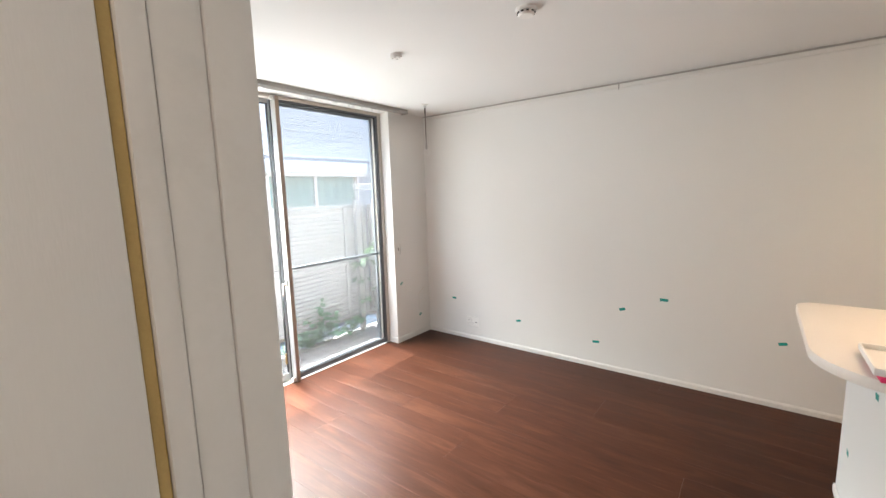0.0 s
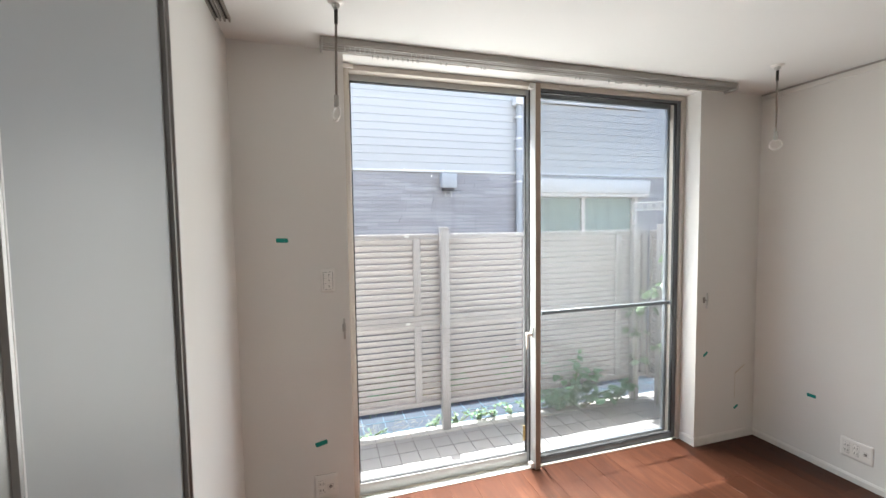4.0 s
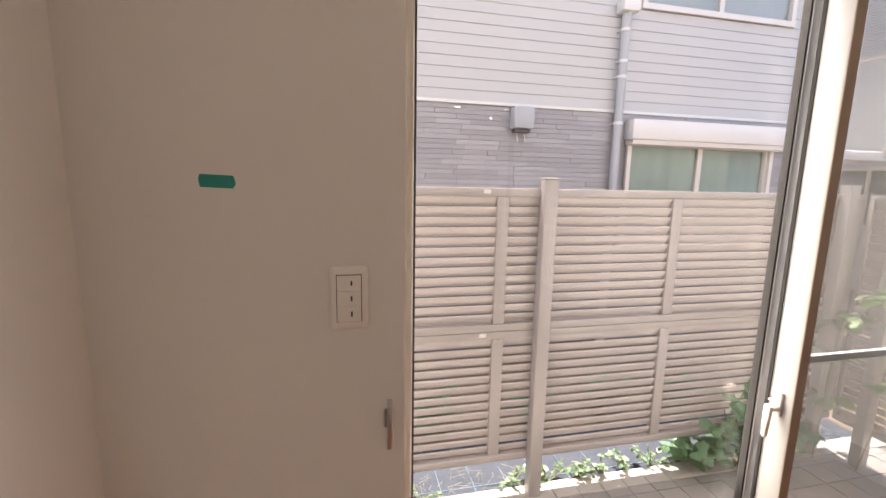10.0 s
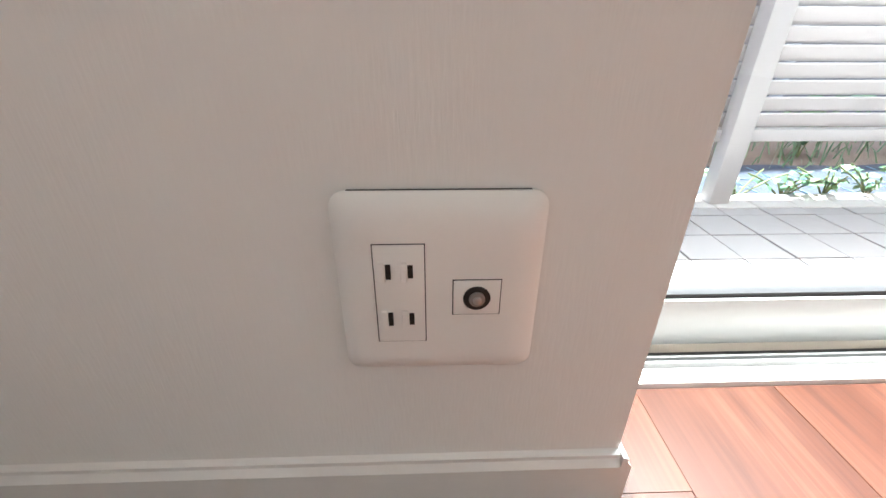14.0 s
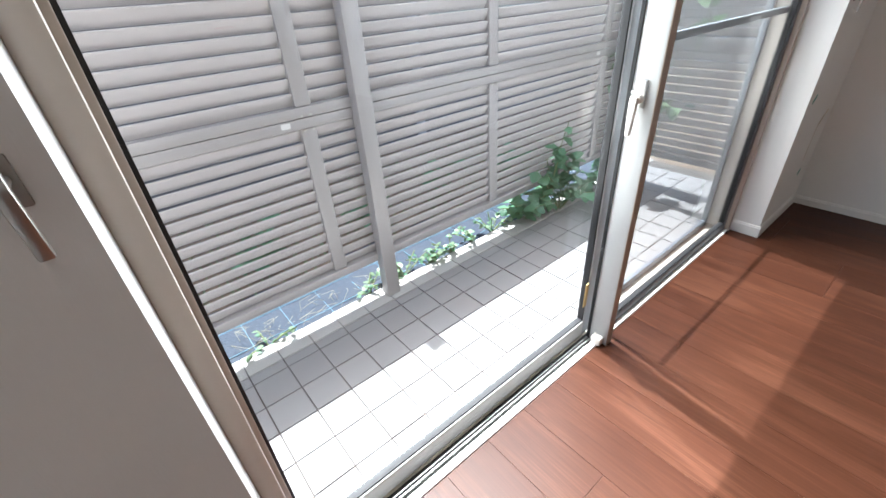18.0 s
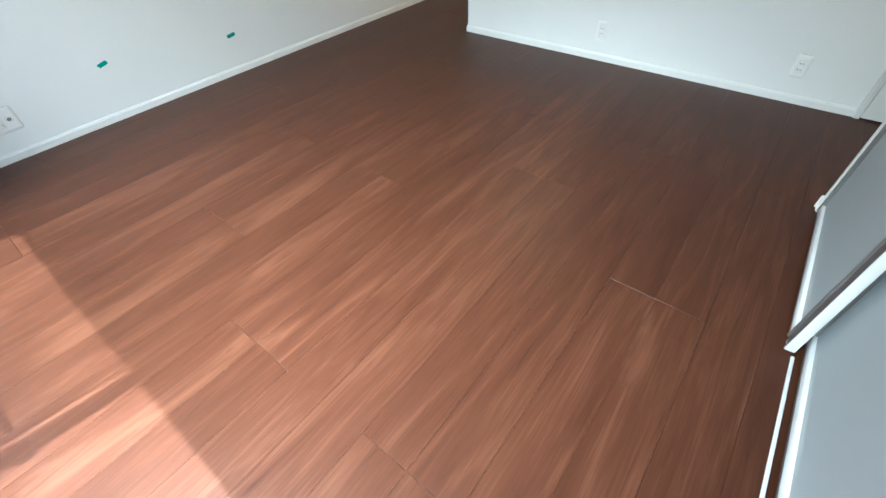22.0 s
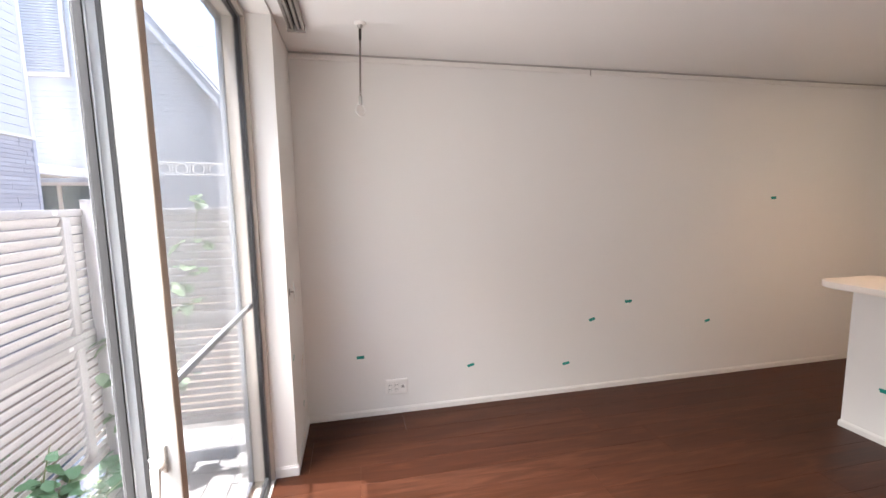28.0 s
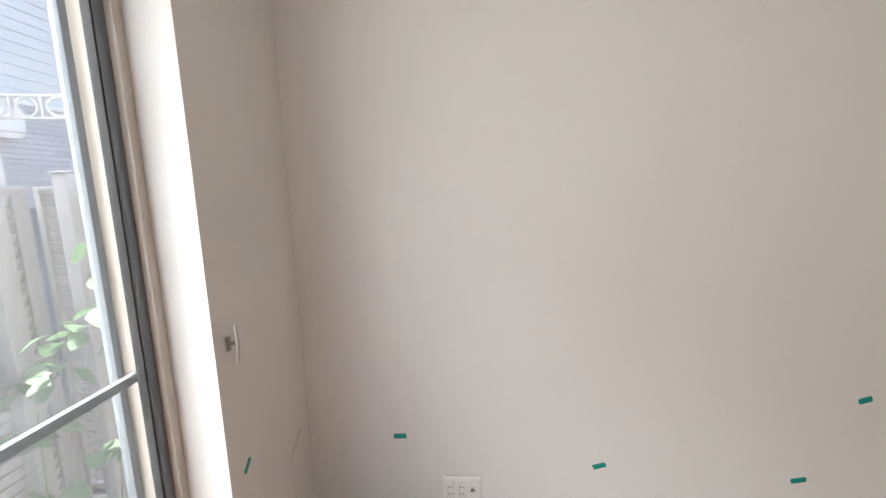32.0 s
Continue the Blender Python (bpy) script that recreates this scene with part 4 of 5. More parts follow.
TAPES = [("n", -3.256, 1.534, -2, 0.052, 0.022), ("n", -3.096, 0.454, 12, 0.058, 0.025), ("n", -0.474, 0.658, 38, 0.040, 0.018), ("n", -0.172, 0.235, 30, 0.040, 0.018),
         ("e", -0.376, 0.444, 2, 0.050, 0.022), ("e", -1.188, 0.306, 14, 0.050, 0.022), ("e", -1.975, 0.241, 8, 0.056, 0.022), ("e", -2.196, 0.583, 16, 0.048, 0.024),
         ("e", -2.518, 0.709, 1, 0.060, 0.024), ("e", -3.291, 0.489, 12, 0.050, 0.022), ("e", -3.897, 1.524, 2, 0.050, 0.022),
         ("s", -2.896, 1.128, 4, 0.062, 0.028), ("s", -2.616, 0.727, 6, 0.056, 0.026), ("s", -1.504, 0.801, 8, 0.050, 0.026), ("s", -1.094, 0.335, 2, 0.046, 0.026),
         ("s", -1.943, 0.572, 6, 0.052, 0.026), ("s", -2.308, 0.747, 6, 0.058, 0.026)]
for i, (axis, u, z, tilt, w, h) in enumerate(TAPES):
    tape(axis, u, z, tilt, w, h, i)

# loose edge of the wallpaper in the corner
b = B()
prism(b, [(-0.19, 0.49), (-0.10, 0.545), (-0.099, 0.541), (-0.189, 0.486)], "y", -0.004, -0.0002)
prism(b, [(-0.19, 0.49), (-0.19, 0.30), (-0.188, 0.30), (-0.188, 0.488)], "y", -0.0015, -0.0002)
solid("wall_patch_edge", b, M_acb, "raised edge of a wallpaper patch in the corner", "wallpaper edge", smooth=False)

# small hook hanging on the picture rail
hk = thing("rail_hook", (-0.014, -2.12, 2.45), "small metal hook on the picture rail", "hook")
b = B()
box(b, -0.018, -2.124, 2.448, -0.0145, -2.116, 2.484, 0.001)
rod(b, (-0.016, -2.12, 2.45), (-0.024, -2.12, 2.438), 0.002, seg=8)
part("clip", b, M_rail, hk)


# ---------------------------------------------------------------- ceiling things
def pole_hanger(x, y, lean, drop, label):
    """A ceiling rod with a ring for a laundry pole; lean: how far its ring hangs off the vertical."""
    t = thing("laundry_hanger", (x, y, CEIL), label, "laundry hanger", "ceiling laundry hangers")
    top, end = Vector((x, y, CEIL - 0.012)), Vector((x + lean[0], y + lean[1], CEIL - drop))
    w = (end - top)
    part("ceiling_plate", lathe(B(), [(0.033, 0), (0.032, 0.004), (0.027, 0.008), (0.016, 0.011), (0.014, 0.012)], (x, y, CEIL - 0.0002), "z", 40, -1), M_plate, t)
    b = B()
    lathe(b, [(0.013, 0), (0.016, 0.004), (0.016, 0.010), (0.010, 0.018)], (x, y, CEIL - 0.010), "z", 24, -1)
    part("ball_joint", b, M_chrome, t, "chrome joint")
    part("sleeve", rod(B(), top + w * 0.05, top + w * 0.20, 0.0075), M_dark, t, "dark bronze sleeve")
    part("rod", rod(B(), top + w * 0.20, end, 0.0052), M_rod, t, "steel rod")
    part("pin", rod(B(), top + w * 0.93 + Vector((-0.008, 0, 0)), top + w * 0.93 + Vector((0.008, 0, 0)), 0.003, seg=8), M_chrome, t)
    u = w.normalized()
    part("coupling", rod(B(), end - u * 0.012, end + u * 0.035, 0.0105), M_runner, t, "clear coupling")
    b = B()
    torus(b, end + u * 0.062, 0.029, 0.0045, (1, 0.55, 0), 36, 10)
    part("ring", b, M_ring, t, "milky plastic ring")
    return t


pole_hanger(-2.984, -0.470, (-0.004, 0.085), 0.355, "ceiling laundry hanger with hanging ring beside the rail")
pole_hanger(-0.500, -0.442, (0.020, 0.012), 0.390, "ceiling laundry hanger with hanging ring in the corner")


def ceiling_rose(x, y):
    t = thing("ceiling_rose", (x, y, CEIL), "round ivory ceiling light socket with four slots", "ceiling socket")
    part("body", lathe(B(), [(0.036, 0), (0.036, 0.018), (0.034, 0.022), (0.0, 0.0225)][:3], (x, y, CEIL - 0.0002), "z", 40, -1), M_plate, t)
    for k in range(4):
        a = radians(90 * k + 25)
        b = B()
        box(b, -0.006, -0.0025, -0.001, 0.006, 0.0025, 0.001)
        bmesh.ops.transform(b, matrix=Matrix.Translation((x + 0.022 * math.cos(a), y + 0.022 * math.sin(a), CEIL - 0.0223)) @ Matrix.Rotation(a + radians(90), 4, "Z"), verts=b.verts)
        part("slot", b, M_slot, t)
    return t


ceiling_rose(-1.748, -1.254)


def detector(x, y, r, h, label, vents=10):
    t = thing("smoke_detector", (x, y, CEIL), label, "detector")
    part("base", lathe(B(), [(r, 0), (r, h * 0.35), (r * 0.95, h * 0.45)], (x, y, CEIL - 0.0002), "z", 40, -1), M_plate, t)
    part("cap", lathe(B(), [(r * 0.80, h * 0.40), (r * 0.80, h * 0.75), (r * 0.66, h * 0.97), (r * 0.5, h)], (x, y, CEIL - 0.0002), "z", 40, -1), M_plate, t)
    for k in range(vents):
        a = radians(36 * k)
        b = B()
        box(b, -0.004, -0.006, -0.003, 0.004, 0.006, 0.003)
        bmesh.ops.transform(b, matrix=Matrix.Translation((x + r * 0.80 * math.cos(a), y + r * 0.80 * math.sin(a), CEIL - h * 0.6)) @ Matrix.Rotation(a, 4, "Z"), verts=b.verts)
        part("vent", b, M_slot, t)
    return t


detector(-1.80, -2.16, 0.050, 0.036, "round white smoke detector with dark vents on the ceiling")
detector(-1.885, -2.937, 0.036, 0.020, "small round white detector on the ceiling", 0)

for x, y in ((-1.093, -3.925), (-1.07, -4.66), (-1.718, -3.948)):
    t = thing("downlight", (x, y, CEIL), "round recessed downlight, switched on", "downlight", "kitchen downlights")
    part("rim", lathe(B(), [(0.058, 0), (0.058, 0.003), (0.050, 0.005)], (x, y, CEIL - 0.0002), "z", 40, -1), M_trim, t)
    part("lens", lathe(B(), [(0.040, 0.0045), (0.036, 0.0065)], (x, y, CEIL - 0.0002), "z", 32, -1), M_lamp, t, "glowing warm lens")
    ld = bpy.data.lights.new("downlight_lamp", "SPOT")
    ld.energy, ld.spot_size, ld.spot_blend, ld.shadow_soft_size, ld.color = 2.6, radians(125), 1.0, 0.04, (1.0, 0.60, 0.33)
    lo = new("downlight_lamp", ld)
    lo.location = (x, y, CEIL - 0.02)

# ---------------------------------------------------------------- outside: ground
b = B()
box(b, -150, 1.20, -0.9, 150, 300, -0.235)
box(b, 0.62, 0.235, -0.9, 150, 1.20, -0.235)
box(b, -150, -200, -0.9, -6.1, 1.20, -0.235)
box(b, -6.1, -200, -0.9, 150, -6.7, -0.235)
box(b, 0.2, -6.7, -0.9, 150, 0.235, -0.235)
solid("ground", b, M_soil, "bare soil with weeds round the house", "ground", "structure")
b = B()
box(b, -5.0, 0.235, -0.9, 0.62, 1.085, GZ - 0.006)
terrace = solid("pavement", b, M_grout, "narrow terrace of pale grey square tiles", "terrace", "structure")
b = B()
box(b, -5.0, 1.088, -0.9, 0.62, 1.218, GZ - 0.003)
kerb = solid("kerb", b, M_grout, "pale concrete kerb stones along the terrace", "kerb", "structure")

# weed sheet behind the kerb, gently wrinkled, with its printed grid
g = B()
NX, NY = 90, 8
rows = []
for j in range(NY + 1):
    row = []
    for i in range(NX + 1):
        x, y = -5.0 + 5.6 * i / NX, 1.219 + 0.5 * j / NY
        z = -0.222 + 0.014 * noise.noise(Vector((x * 5, y * 9, 0.3))) + 0.007 * noise.noise(Vector((x * 17, y * 13, 1.7)))
        row.append(g.verts.new((x, y, z)))
    rows.append(row)
for j in range(NY):
    for i in range(NX):
        g.faces.new((rows[j][i], rows[j][i + 1], rows[j + 1][i + 1], rows[j + 1][i]))
sheet = solid("weed_sheet", g, M_tarp, "wrinkled dark blue weed sheet with pale grid lines on the soil", "ground sheet")
M_line = material("pale_blue_thread", (0.10, 0.20, 0.26), 0.6)
b = B()
for i in range(28):
    x = -4.95 + 0.2 * i
    box(b, x, 1.21, -0.2195, x + 0.003, 1.68, -0.2165)
for y in (1.30, 1.50):
    box(b, -5.0, y, -0.2190, 0.6, y + 0.003, -0.2160)
ob = part("grid_threads", b, M_line, sheet)

# ---------------------------------------------------------------- fence
FY = 1.180
fence = thing("fence", (-1.6, FY, -0.2), "grey-beige aluminium louvre fence in panels", "fence")


def slat_mesh(length):
    g = bmesh.new()
    out = [(0.0100, -0.0245), (0.0155, -0.0245), (-0.0035, 0.0225), (-0.0080, 0.0245), (-0.0110, 0.0225), (-0.0110, 0.0185)]
    a = [g.verts.new((0, y, z)) for y, z in out]
    c = [g.verts.new((length, y, z)) for y, z in out]
    g.faces.new(a)
    g.faces.new(c)
    for i in range(len(out)):
        j = (i + 1) % len(out)
        g.faces.new((a[i], a[j], c[j], c[i]))
    bmesh.ops.recalc_face_normals(g, faces=g.faces[:])
    return shared("slat", g, M_fence)


STILES = [-4.34, -3.314, -2.288, -1.262, -0.236, 0.075]
HALF = 0.031
ROWS = [(0.070, 0.740), (0.823, 1.485)]
for x0, x1 in zip(STILES, STILES[1:]):
    me = slat_mesh(x1 - x0 - 2 * HALF)
    for z0, z1 in ROWS:
        n_s = round((z1 - z0) / 0.0505)
        for k in range(n_s):
            piece("slat", me, fence, Matrix.Translation((x0 + HALF, FY + 0.012, z0 + (k + 0.5) * (z1 - z0) / n_s)))
for x in STILES:
    for z0, z1 in ROWS:
        part("stile", box(B(), x - HALF, FY - 0.008, z0, x + HALF, FY + 0.026, z1, 0.002), M_fenced, fence)
    for z in (0.79, 0.735):
        for d in (-0.018, 0.018):
            part("rivet", rod(B(), (x + d, FY - 0.0165, z), (x + d, FY - 0.012, z), 0.004, seg=8), M_chrome, fence)
for z0, z1 in ((0.028, 0.068), (0.742, 0.780), (0.783, 0.821), (1.487, 1.525)):
    part("rail", box(B(), STILES[0] - HALF, FY - 0.013, z0, STILES[-1] + HALF, FY + 0.030, z1, 0.002), M_fenced, fence)
for x, z in ((-2.375, 0.765), (-0.33, 0.765), (-2.375, 1.508), (-0.33, 1.508)):
    part("label", box(B(), x - 0.018, FY - 0.0145, z - 0.010, x + 0.018, FY - 0.0125, z + 0.010), M_white, fence, "small white label")


def fence_post(x, y, foot, top):
    p = thing("fence_post", (x, y, foot), "square grey-beige aluminium fence post on the kerb", "fence post", "fence posts")
    part("shaft", box(B(), x - 0.036, y - 0.030, foot, x + 0.036, y + 0.030, top - 0.008, 0.003), M_fenced, p)
    part("cap", box(B(), x - 0.039, y - 0.033, top - 0.0078, x + 0.039, y + 0.033, top, 0.003), M_fenced, p)
    part("foot_label", box(B(), x + 0.034, y - 0.012, foot + 0.03, x + 0.0375, y + 0.014, foot + 0.12), M_chrome, p)
    return p


KT = GZ + 0.004
for x in (-4.1, -2.055, -0.066):
    fence_post(x, 1.148, KT, 1.580)
fence_post(0.088, 0.968, GZ, 1.577)

# return panel towards the house
RX = 0.135
rf = thing("fence_return", (RX, 0.65, -0.2), "short louvre fence panel across the end of the terrace", "fence")
me = slat_mesh(0.86)
turn = Matrix.Rotation(radians(-90), 4, "Z")
for z0, z1 in ROWS:
    n_s = round((z1 - z0) / 0.0505)
    for k in range(n_s):
        piece("slat", me, rf, Matrix.Translation((RX + 0.012, 1.140, z0 + (k + 0.5) * (z1 - z0) / n_s)) @ turn)
for y in (0.280, 1.165):
    part("stile", box(B(), RX - 0.008, y - 0.025, 0.030, RX + 0.026, y, 1.520, 0.002), M_fenced, rf)
for z0, z1 in ((0.030, 0.068), (0.742, 0.821), (1.487, 1.520)):
    part("rail", box(B(), RX - 0.012, 0.2805, z0, RX + 0.028, 1.1395, z1, 0.002), M_fenced, rf)

# arm for a laundry pole on the outer wall
arm = thing("pole_arm", (-0.25, 0.3, 1.745), "white folding laundry pole arm with round holes", "laundry arm")
L_A, H_A, N_H = 0.60, 0.036, 7
ang = math.atan2(-0.57, 0.14)
holes = [0.040 + 0.082 * i for i in range(N_H)]
R_H = 0.027
b = B()
# two long edges, a rounded tip, and the bridges between the holes
box(b, 0.03, -0.008, H_A - 0.007, L_A, 0.008, H_A, 0.002)
box(b, 0.03, -0.008, -H_A, L_A, 0.008, -H_A + 0.007, 0.002)
for h in holes:
    torus(b, (h, 0, 0), R_H + 0.001, 0.0055, (0, 1, 0), 24, 6)
for h in holes[:-1]:
    box(b, h + 0.0375, -0.005, -H_A + 0.006, h + 0.0445, 0.005, H_A - 0.006)
torus(b, (0.036, 0, 0), 0.0325, 0.006, (0, 1, 0), 24, 6)
bmesh.ops.transform(b, matrix=Matrix.Translation((-0.385, 0.832, 1.739)) @ Matrix.Rotation(ang, 4, "Z"), verts=b.verts)
part("arm_bar", b, M_arm, arm)
part("wall_bracket", box(B(), -0.285, 0.2355, 1.66, -0.205, 0.31, 1.82, 0.006), M_white, arm)

# ---------------------------------------------------------------- neighbour's house
NYF = 3.24
house = thing("neighbour_house", (0.0, 5.0, -0.2), "white and grey clad neighbouring house with windows", "house")
WIN_UP = (-0.06, 1.84, 3.42, 4.40)
WIN_LO = (-0.10, 1.74, 0.95, 1.99)
XE = 2.92
b = B()
box(b, -9, NYF + 0.03, -0.4, XE - 0.02, 9.0, 4.84)
part("wall", b, M_greyb, house)


def spans(lo, hi, cuts):
    out = [(lo, hi)]
    for a, c in cuts:
        nxt = []
        for p, q in out:
            if c <= p or a >= q:
                nxt.append((p, q))
            else:
                if a > p:
                    nxt.append((p, a))
                if c < q:
                    nxt.append((c, q))
        out = nxt
    return out


def board(x0, x1, z0, z1, mat, lip):
    g = bmesh.new()
    out = [(NYF + 0.02, z0), (NYF - lip, z0), (NYF - lip + 0.002, z0 + 0.006), (NYF - 0.001, z1 - 0.006), (NYF + 0.002, z1 - 0.003), (NYF + 0.02, z1)]
    a = [g.verts.new((x0, y, z)) for y, z in out]
    c = [g.verts.new((x1, y, z)) for y, z in out]
    g.faces.new(a)
    g.faces.new(c)
    for i in range(len(out)):
        j = (i + 1) % len(out)
        g.faces.new((a[i], a[j], c[j], c[i]))
    bmesh.ops.recalc_face_normals(g, faces=g.faces[:])
    return g


z = 2.350
while z < 4.70:
    z1 = z + 0.101
    for x0, x1 in spans(-9, XE - 0.05, [(WIN_UP[0], WIN_UP[1])] if z1 > WIN_UP[2] and z < WIN_UP[3] else []):
        part("siding_board", board(x0, x1, z, z1, M_siding, 0.003), M_siding, house, smooth=False)
    z = z1
rng = random.Random(5)
z = 2.318 - 0.0480
shapes = {}
while z > 1.36:
    x = -3.4 - rng.uniform(0, 0.5)
    cut = [(WIN_LO[0], WIN_LO[1])] if z < WIN_LO[3] else []
    while x < XE - 0.05:
        w = rng.choice((0.455, 0.455, 0.36, 0.6))
        for x0, x1 in spans(x, min(x + w - 0.003, XE - 0.05), cut):
            if x1 - x0 > 0.03:
                key = round(x1 - x0, 3)
                if key not in shapes:
                    g = bmesh.new()
                    box(g, 0, NYF - 0.006, 0, key, NYF + 0.02, 0.0450)
                    shapes[key] = shared("cladding_tile", g, M_grey)
                piece("cladding_tile", shapes[key], house, Matrix.Translation((x0, rng.uniform(-0.003, 0.003), z)))
        x += w
    z -= 0.0480
part("band", box(B(), -9, NYF - 0.022, 2.318, XE, NYF + 0.03, 2.349, 0.003), M_white, house)
part("corner_trim", box(B(), XE - 0.05, NYF - 0.018, -0.2, XE, NYF + 0.07, 2.317, 0.004), M_grey, house)
part("corner_trim", box(B(), XE - 0.05, NYF - 0.018, 2.350, XE, NYF + 0.07, 4.83, 0.004), M_white, house)
part("eave", box(B(), -9.5, NYF - 0.22, 4.85, XE + 0.25, 9.6, 4.96, 0.01), M_white, house)
part("roof", box(B(), -9.5, NYF - 0.25, 4.965, XE + 0.28, 9.7, 5.10, 0.02), M_roof, house)


def house_window(x0, x1, z0, z1, y, parent, curtain):
    f = 0.055
    w = part("window", box(B(), x0 - 0.03, y - 0.030, z1, x1 + 0.03, y + 0.05, z1 + f), M_winfr, parent, "pinkish-grey framed sliding window")
    part("frame", box(B(), x0 - 0.03, y - 0.030, z0 - f, x1 + 0.03, y + 0.05, z0), M_winfr, w)
    part("frame", box(B(), x0 - 0.03, y - 0.028, z0, x0 + 0.025, y + 0.05, z1), M_winfr, w)
    part("frame", box(B(), x1 - 0.025, y - 0.028, z0, x1 + 0.03, y + 0.05, z1), M_winfr, w)
    xm = (x0 + x1) / 2
    part("mullion", box(B(), xm - 0.03, y - 0.010, z0, xm + 0.03, y + 0.03, z1), M_winfr, w)
    part("pane", box(B(), x0 + 0.025, y + 0.012, z0, xm - 0.03, y + 0.016, z1), M_glass, w, smooth=False)
    part("pane", box(B(), xm + 0.03, y + 0.012, z0, x1 - 0.025, y + 0.016, z1), M_glass, w, smooth=False)
    g = B()
    n = 60
    lo = [g.verts.new((x0 + (x1 - x0) * i / n, y + 0.023 + 0.0035 * math.sin(i * 0.9) + 0.0015 * math.sin(i * 2.3), z0 - 0.05)) for i in range(n + 1)]
    hi = [g.verts.new((v.co.x, v.co.y, z1 + 0.05)) for v in lo]
    for i in range(n):
        g.faces.new((lo[i], lo[i + 1], hi[i + 1], hi[i]))
    part("curtain", g, curtain, w)
    return w


b = B()
M_shade = material("room_shade", (0.30, 0.33, 0.35), 0.7)
house_window(*WIN_UP, NYF, house, M_shade)
house_window(*WIN_LO, NYF, house, M_curtain)
sb = part("shutter_box", box(B(), -0.18, NYF - 0.17, 2.045, 1.93, NYF - 0.012, 2.25, 0.012), M_white, house, "white roller shutter box")
part("slot", box(B(), -0.16, NYF - 0.15, 1.996, 1.91, NYF - 0.02, 2.044), M_winfr, sb)
for x in (-0.15, 1.735):
    part("shutter_guide", box(B(), x, NYF - 0.065, 0.90, x + 0.045, NYF - 0.031, 1.995), M_winfr, house)

vb = thing("vent_box", (-1.38, NYF - 0.02, 2.18), "square pale grey vent hood on the grey cladding", "vent hood")
part("hood", box(B(), -1.475, NYF - 0.14, 2.10, -1.265, NYF - 0.012, 2.300, 0.008), M_pipe, vb)
part("mouth", box(B(), -1.45, NYF - 0.10, 2.066, -1.29, NYF - 0.02, 2.0998), M_greyb, vb)
for x in (-1.41, -1.33):
    part("cable", rod(B(), (x, NYF - 0.05, 2.06), (x + 0.02, NYF - 0.03, 1.98), 0.006, seg=8), M_white, vb)

dp = thing("downpipe", (-0.36, NYF - 0.07, 1.0), "grey downpipe with pale collars on the house wall", "downpipe")
part("pipe", rod(B(), (-0.312, NYF - 0.075, -0.2), (-0.298, NYF - 0.075, 3.28), 0.043, seg=20), M_pipe, dp)
part("head", box(B(), -0.385, NYF - 0.15, 3.275, -0.20, NYF - 0.012, 3.385, 0.012), M_white, dp)
for z in (2.19, 2.65, 2.80, 3.10):
    part("collar", lathe(B(), [(0.049, 0), (0.049, 0.028), (0.044, 0.03)], (-0.303, NYF - 0.075, z), "z", 20), M_white, dp)
    part("clamp", box(B(), -0.36, NYF - 0.09, z + 0.006, -0.30, NYF - 0.011, z + 0.018), M_white, dp)

# second house beyond, its gable wall across the gap
far = thing("far_house", (9, 5, -0.2), "white clad house with a steep gable roof beyond the gap", "house")
FX, G0, GR = 6.0, 1.08, 5.0          # gable wall, its low and its ridge side


def gable(y):
    return 2.60 + 1.17 * (min(y, 2 * GR - y) - G0)


b = B()
prism(b, [(G0, -0.4), (G0, gable(G0)), (GR, gable(GR)), (2 * GR - G0, gable(G0)), (2 * GR - G0, -0.4)], "x", FX + 0.012, 14)
part("wall", b, M_sidingf, far)
z = 2.30
while z < 6.9:
    lo = max(G0, G0 + (z + 0.1 - 2.60) / 1.17) + 0.01
    hi = 2 * GR - lo
    cuts = [(4.46, 5.60)] if 3.80 < z + 0.1 and z < 5.46 else []
    for y0, y1 in spans(lo, hi, cuts):
        b = B()
        prism(b, [(FX - 0.002, z), (FX + 0.0115, z), (FX + 0.0115, z + 0.098), (FX + 0.006, z + 0.098)], "y", y0, y1)
        part("siding_board", b, M_sidingf, far, smooth=False)
    z += 0.1
for sgn in (1, -1):
    e = lambda y, d: (y if sgn > 0 else 2 * GR - y, gable(y) + d)
    b = B()
    prism(b, [e(G0 - 0.30, -0.32), e(GR, 0.03), e(GR, 0.20), e(G0 - 0.36, -0.20)], "x", FX - 0.30, 14.3)
    part("roof", b, M_roofp, far, "grey steep roof slope")
    b = B()
    prism(b, [e(G0 - 0.30, -0.44), e(GR, -0.09), e(GR, 0.028), e(G0 - 0.30, -0.322)], "x", FX - 0.33, FX - 0.305)
    part("barge_board", b, M_white, far)
lv = part("louvre_window", box(B(), FX - 0.045, 4.47, 3.84, FX + 0.011, 5.58, 5.22, 0.01), M_winfr, far, "closed louvred shutter")
for k in range(27):
    z = 3.90 + 0.047 * k
    b = B()
    prism(b, [(FX - 0.048, z), (FX - 0.066, z + 0.006), (FX - 0.052, z + 0.042), (FX - 0.046, z + 0.042)], "y", 4.53, 5.52)
    part("slat", b, M_shut, lv)
part("shutter_head", box(B(), FX - 0.11, 4.45, 5.225, FX + 0.011, 5.60, 5.45, 0.01), M_white, lv)
lw = part("window", box(B(), FX - 0.03, 4.22, 1.93, FX + 0.011, 5.48, 1.99), M_winfr, far, "grey framed window under the carport")
part("sill", box(B(), FX - 0.05, 4.22, 0.90, FX + 0.011, 5.48, 0.96), M_winfr, lw)
for y in (4.22, 4.82, 5.42):
    part("frame", box(B(), FX - 0.028, y, 0.9605, FX + 0.010, y + 0.06, 1.9295), M_winfr, lw)
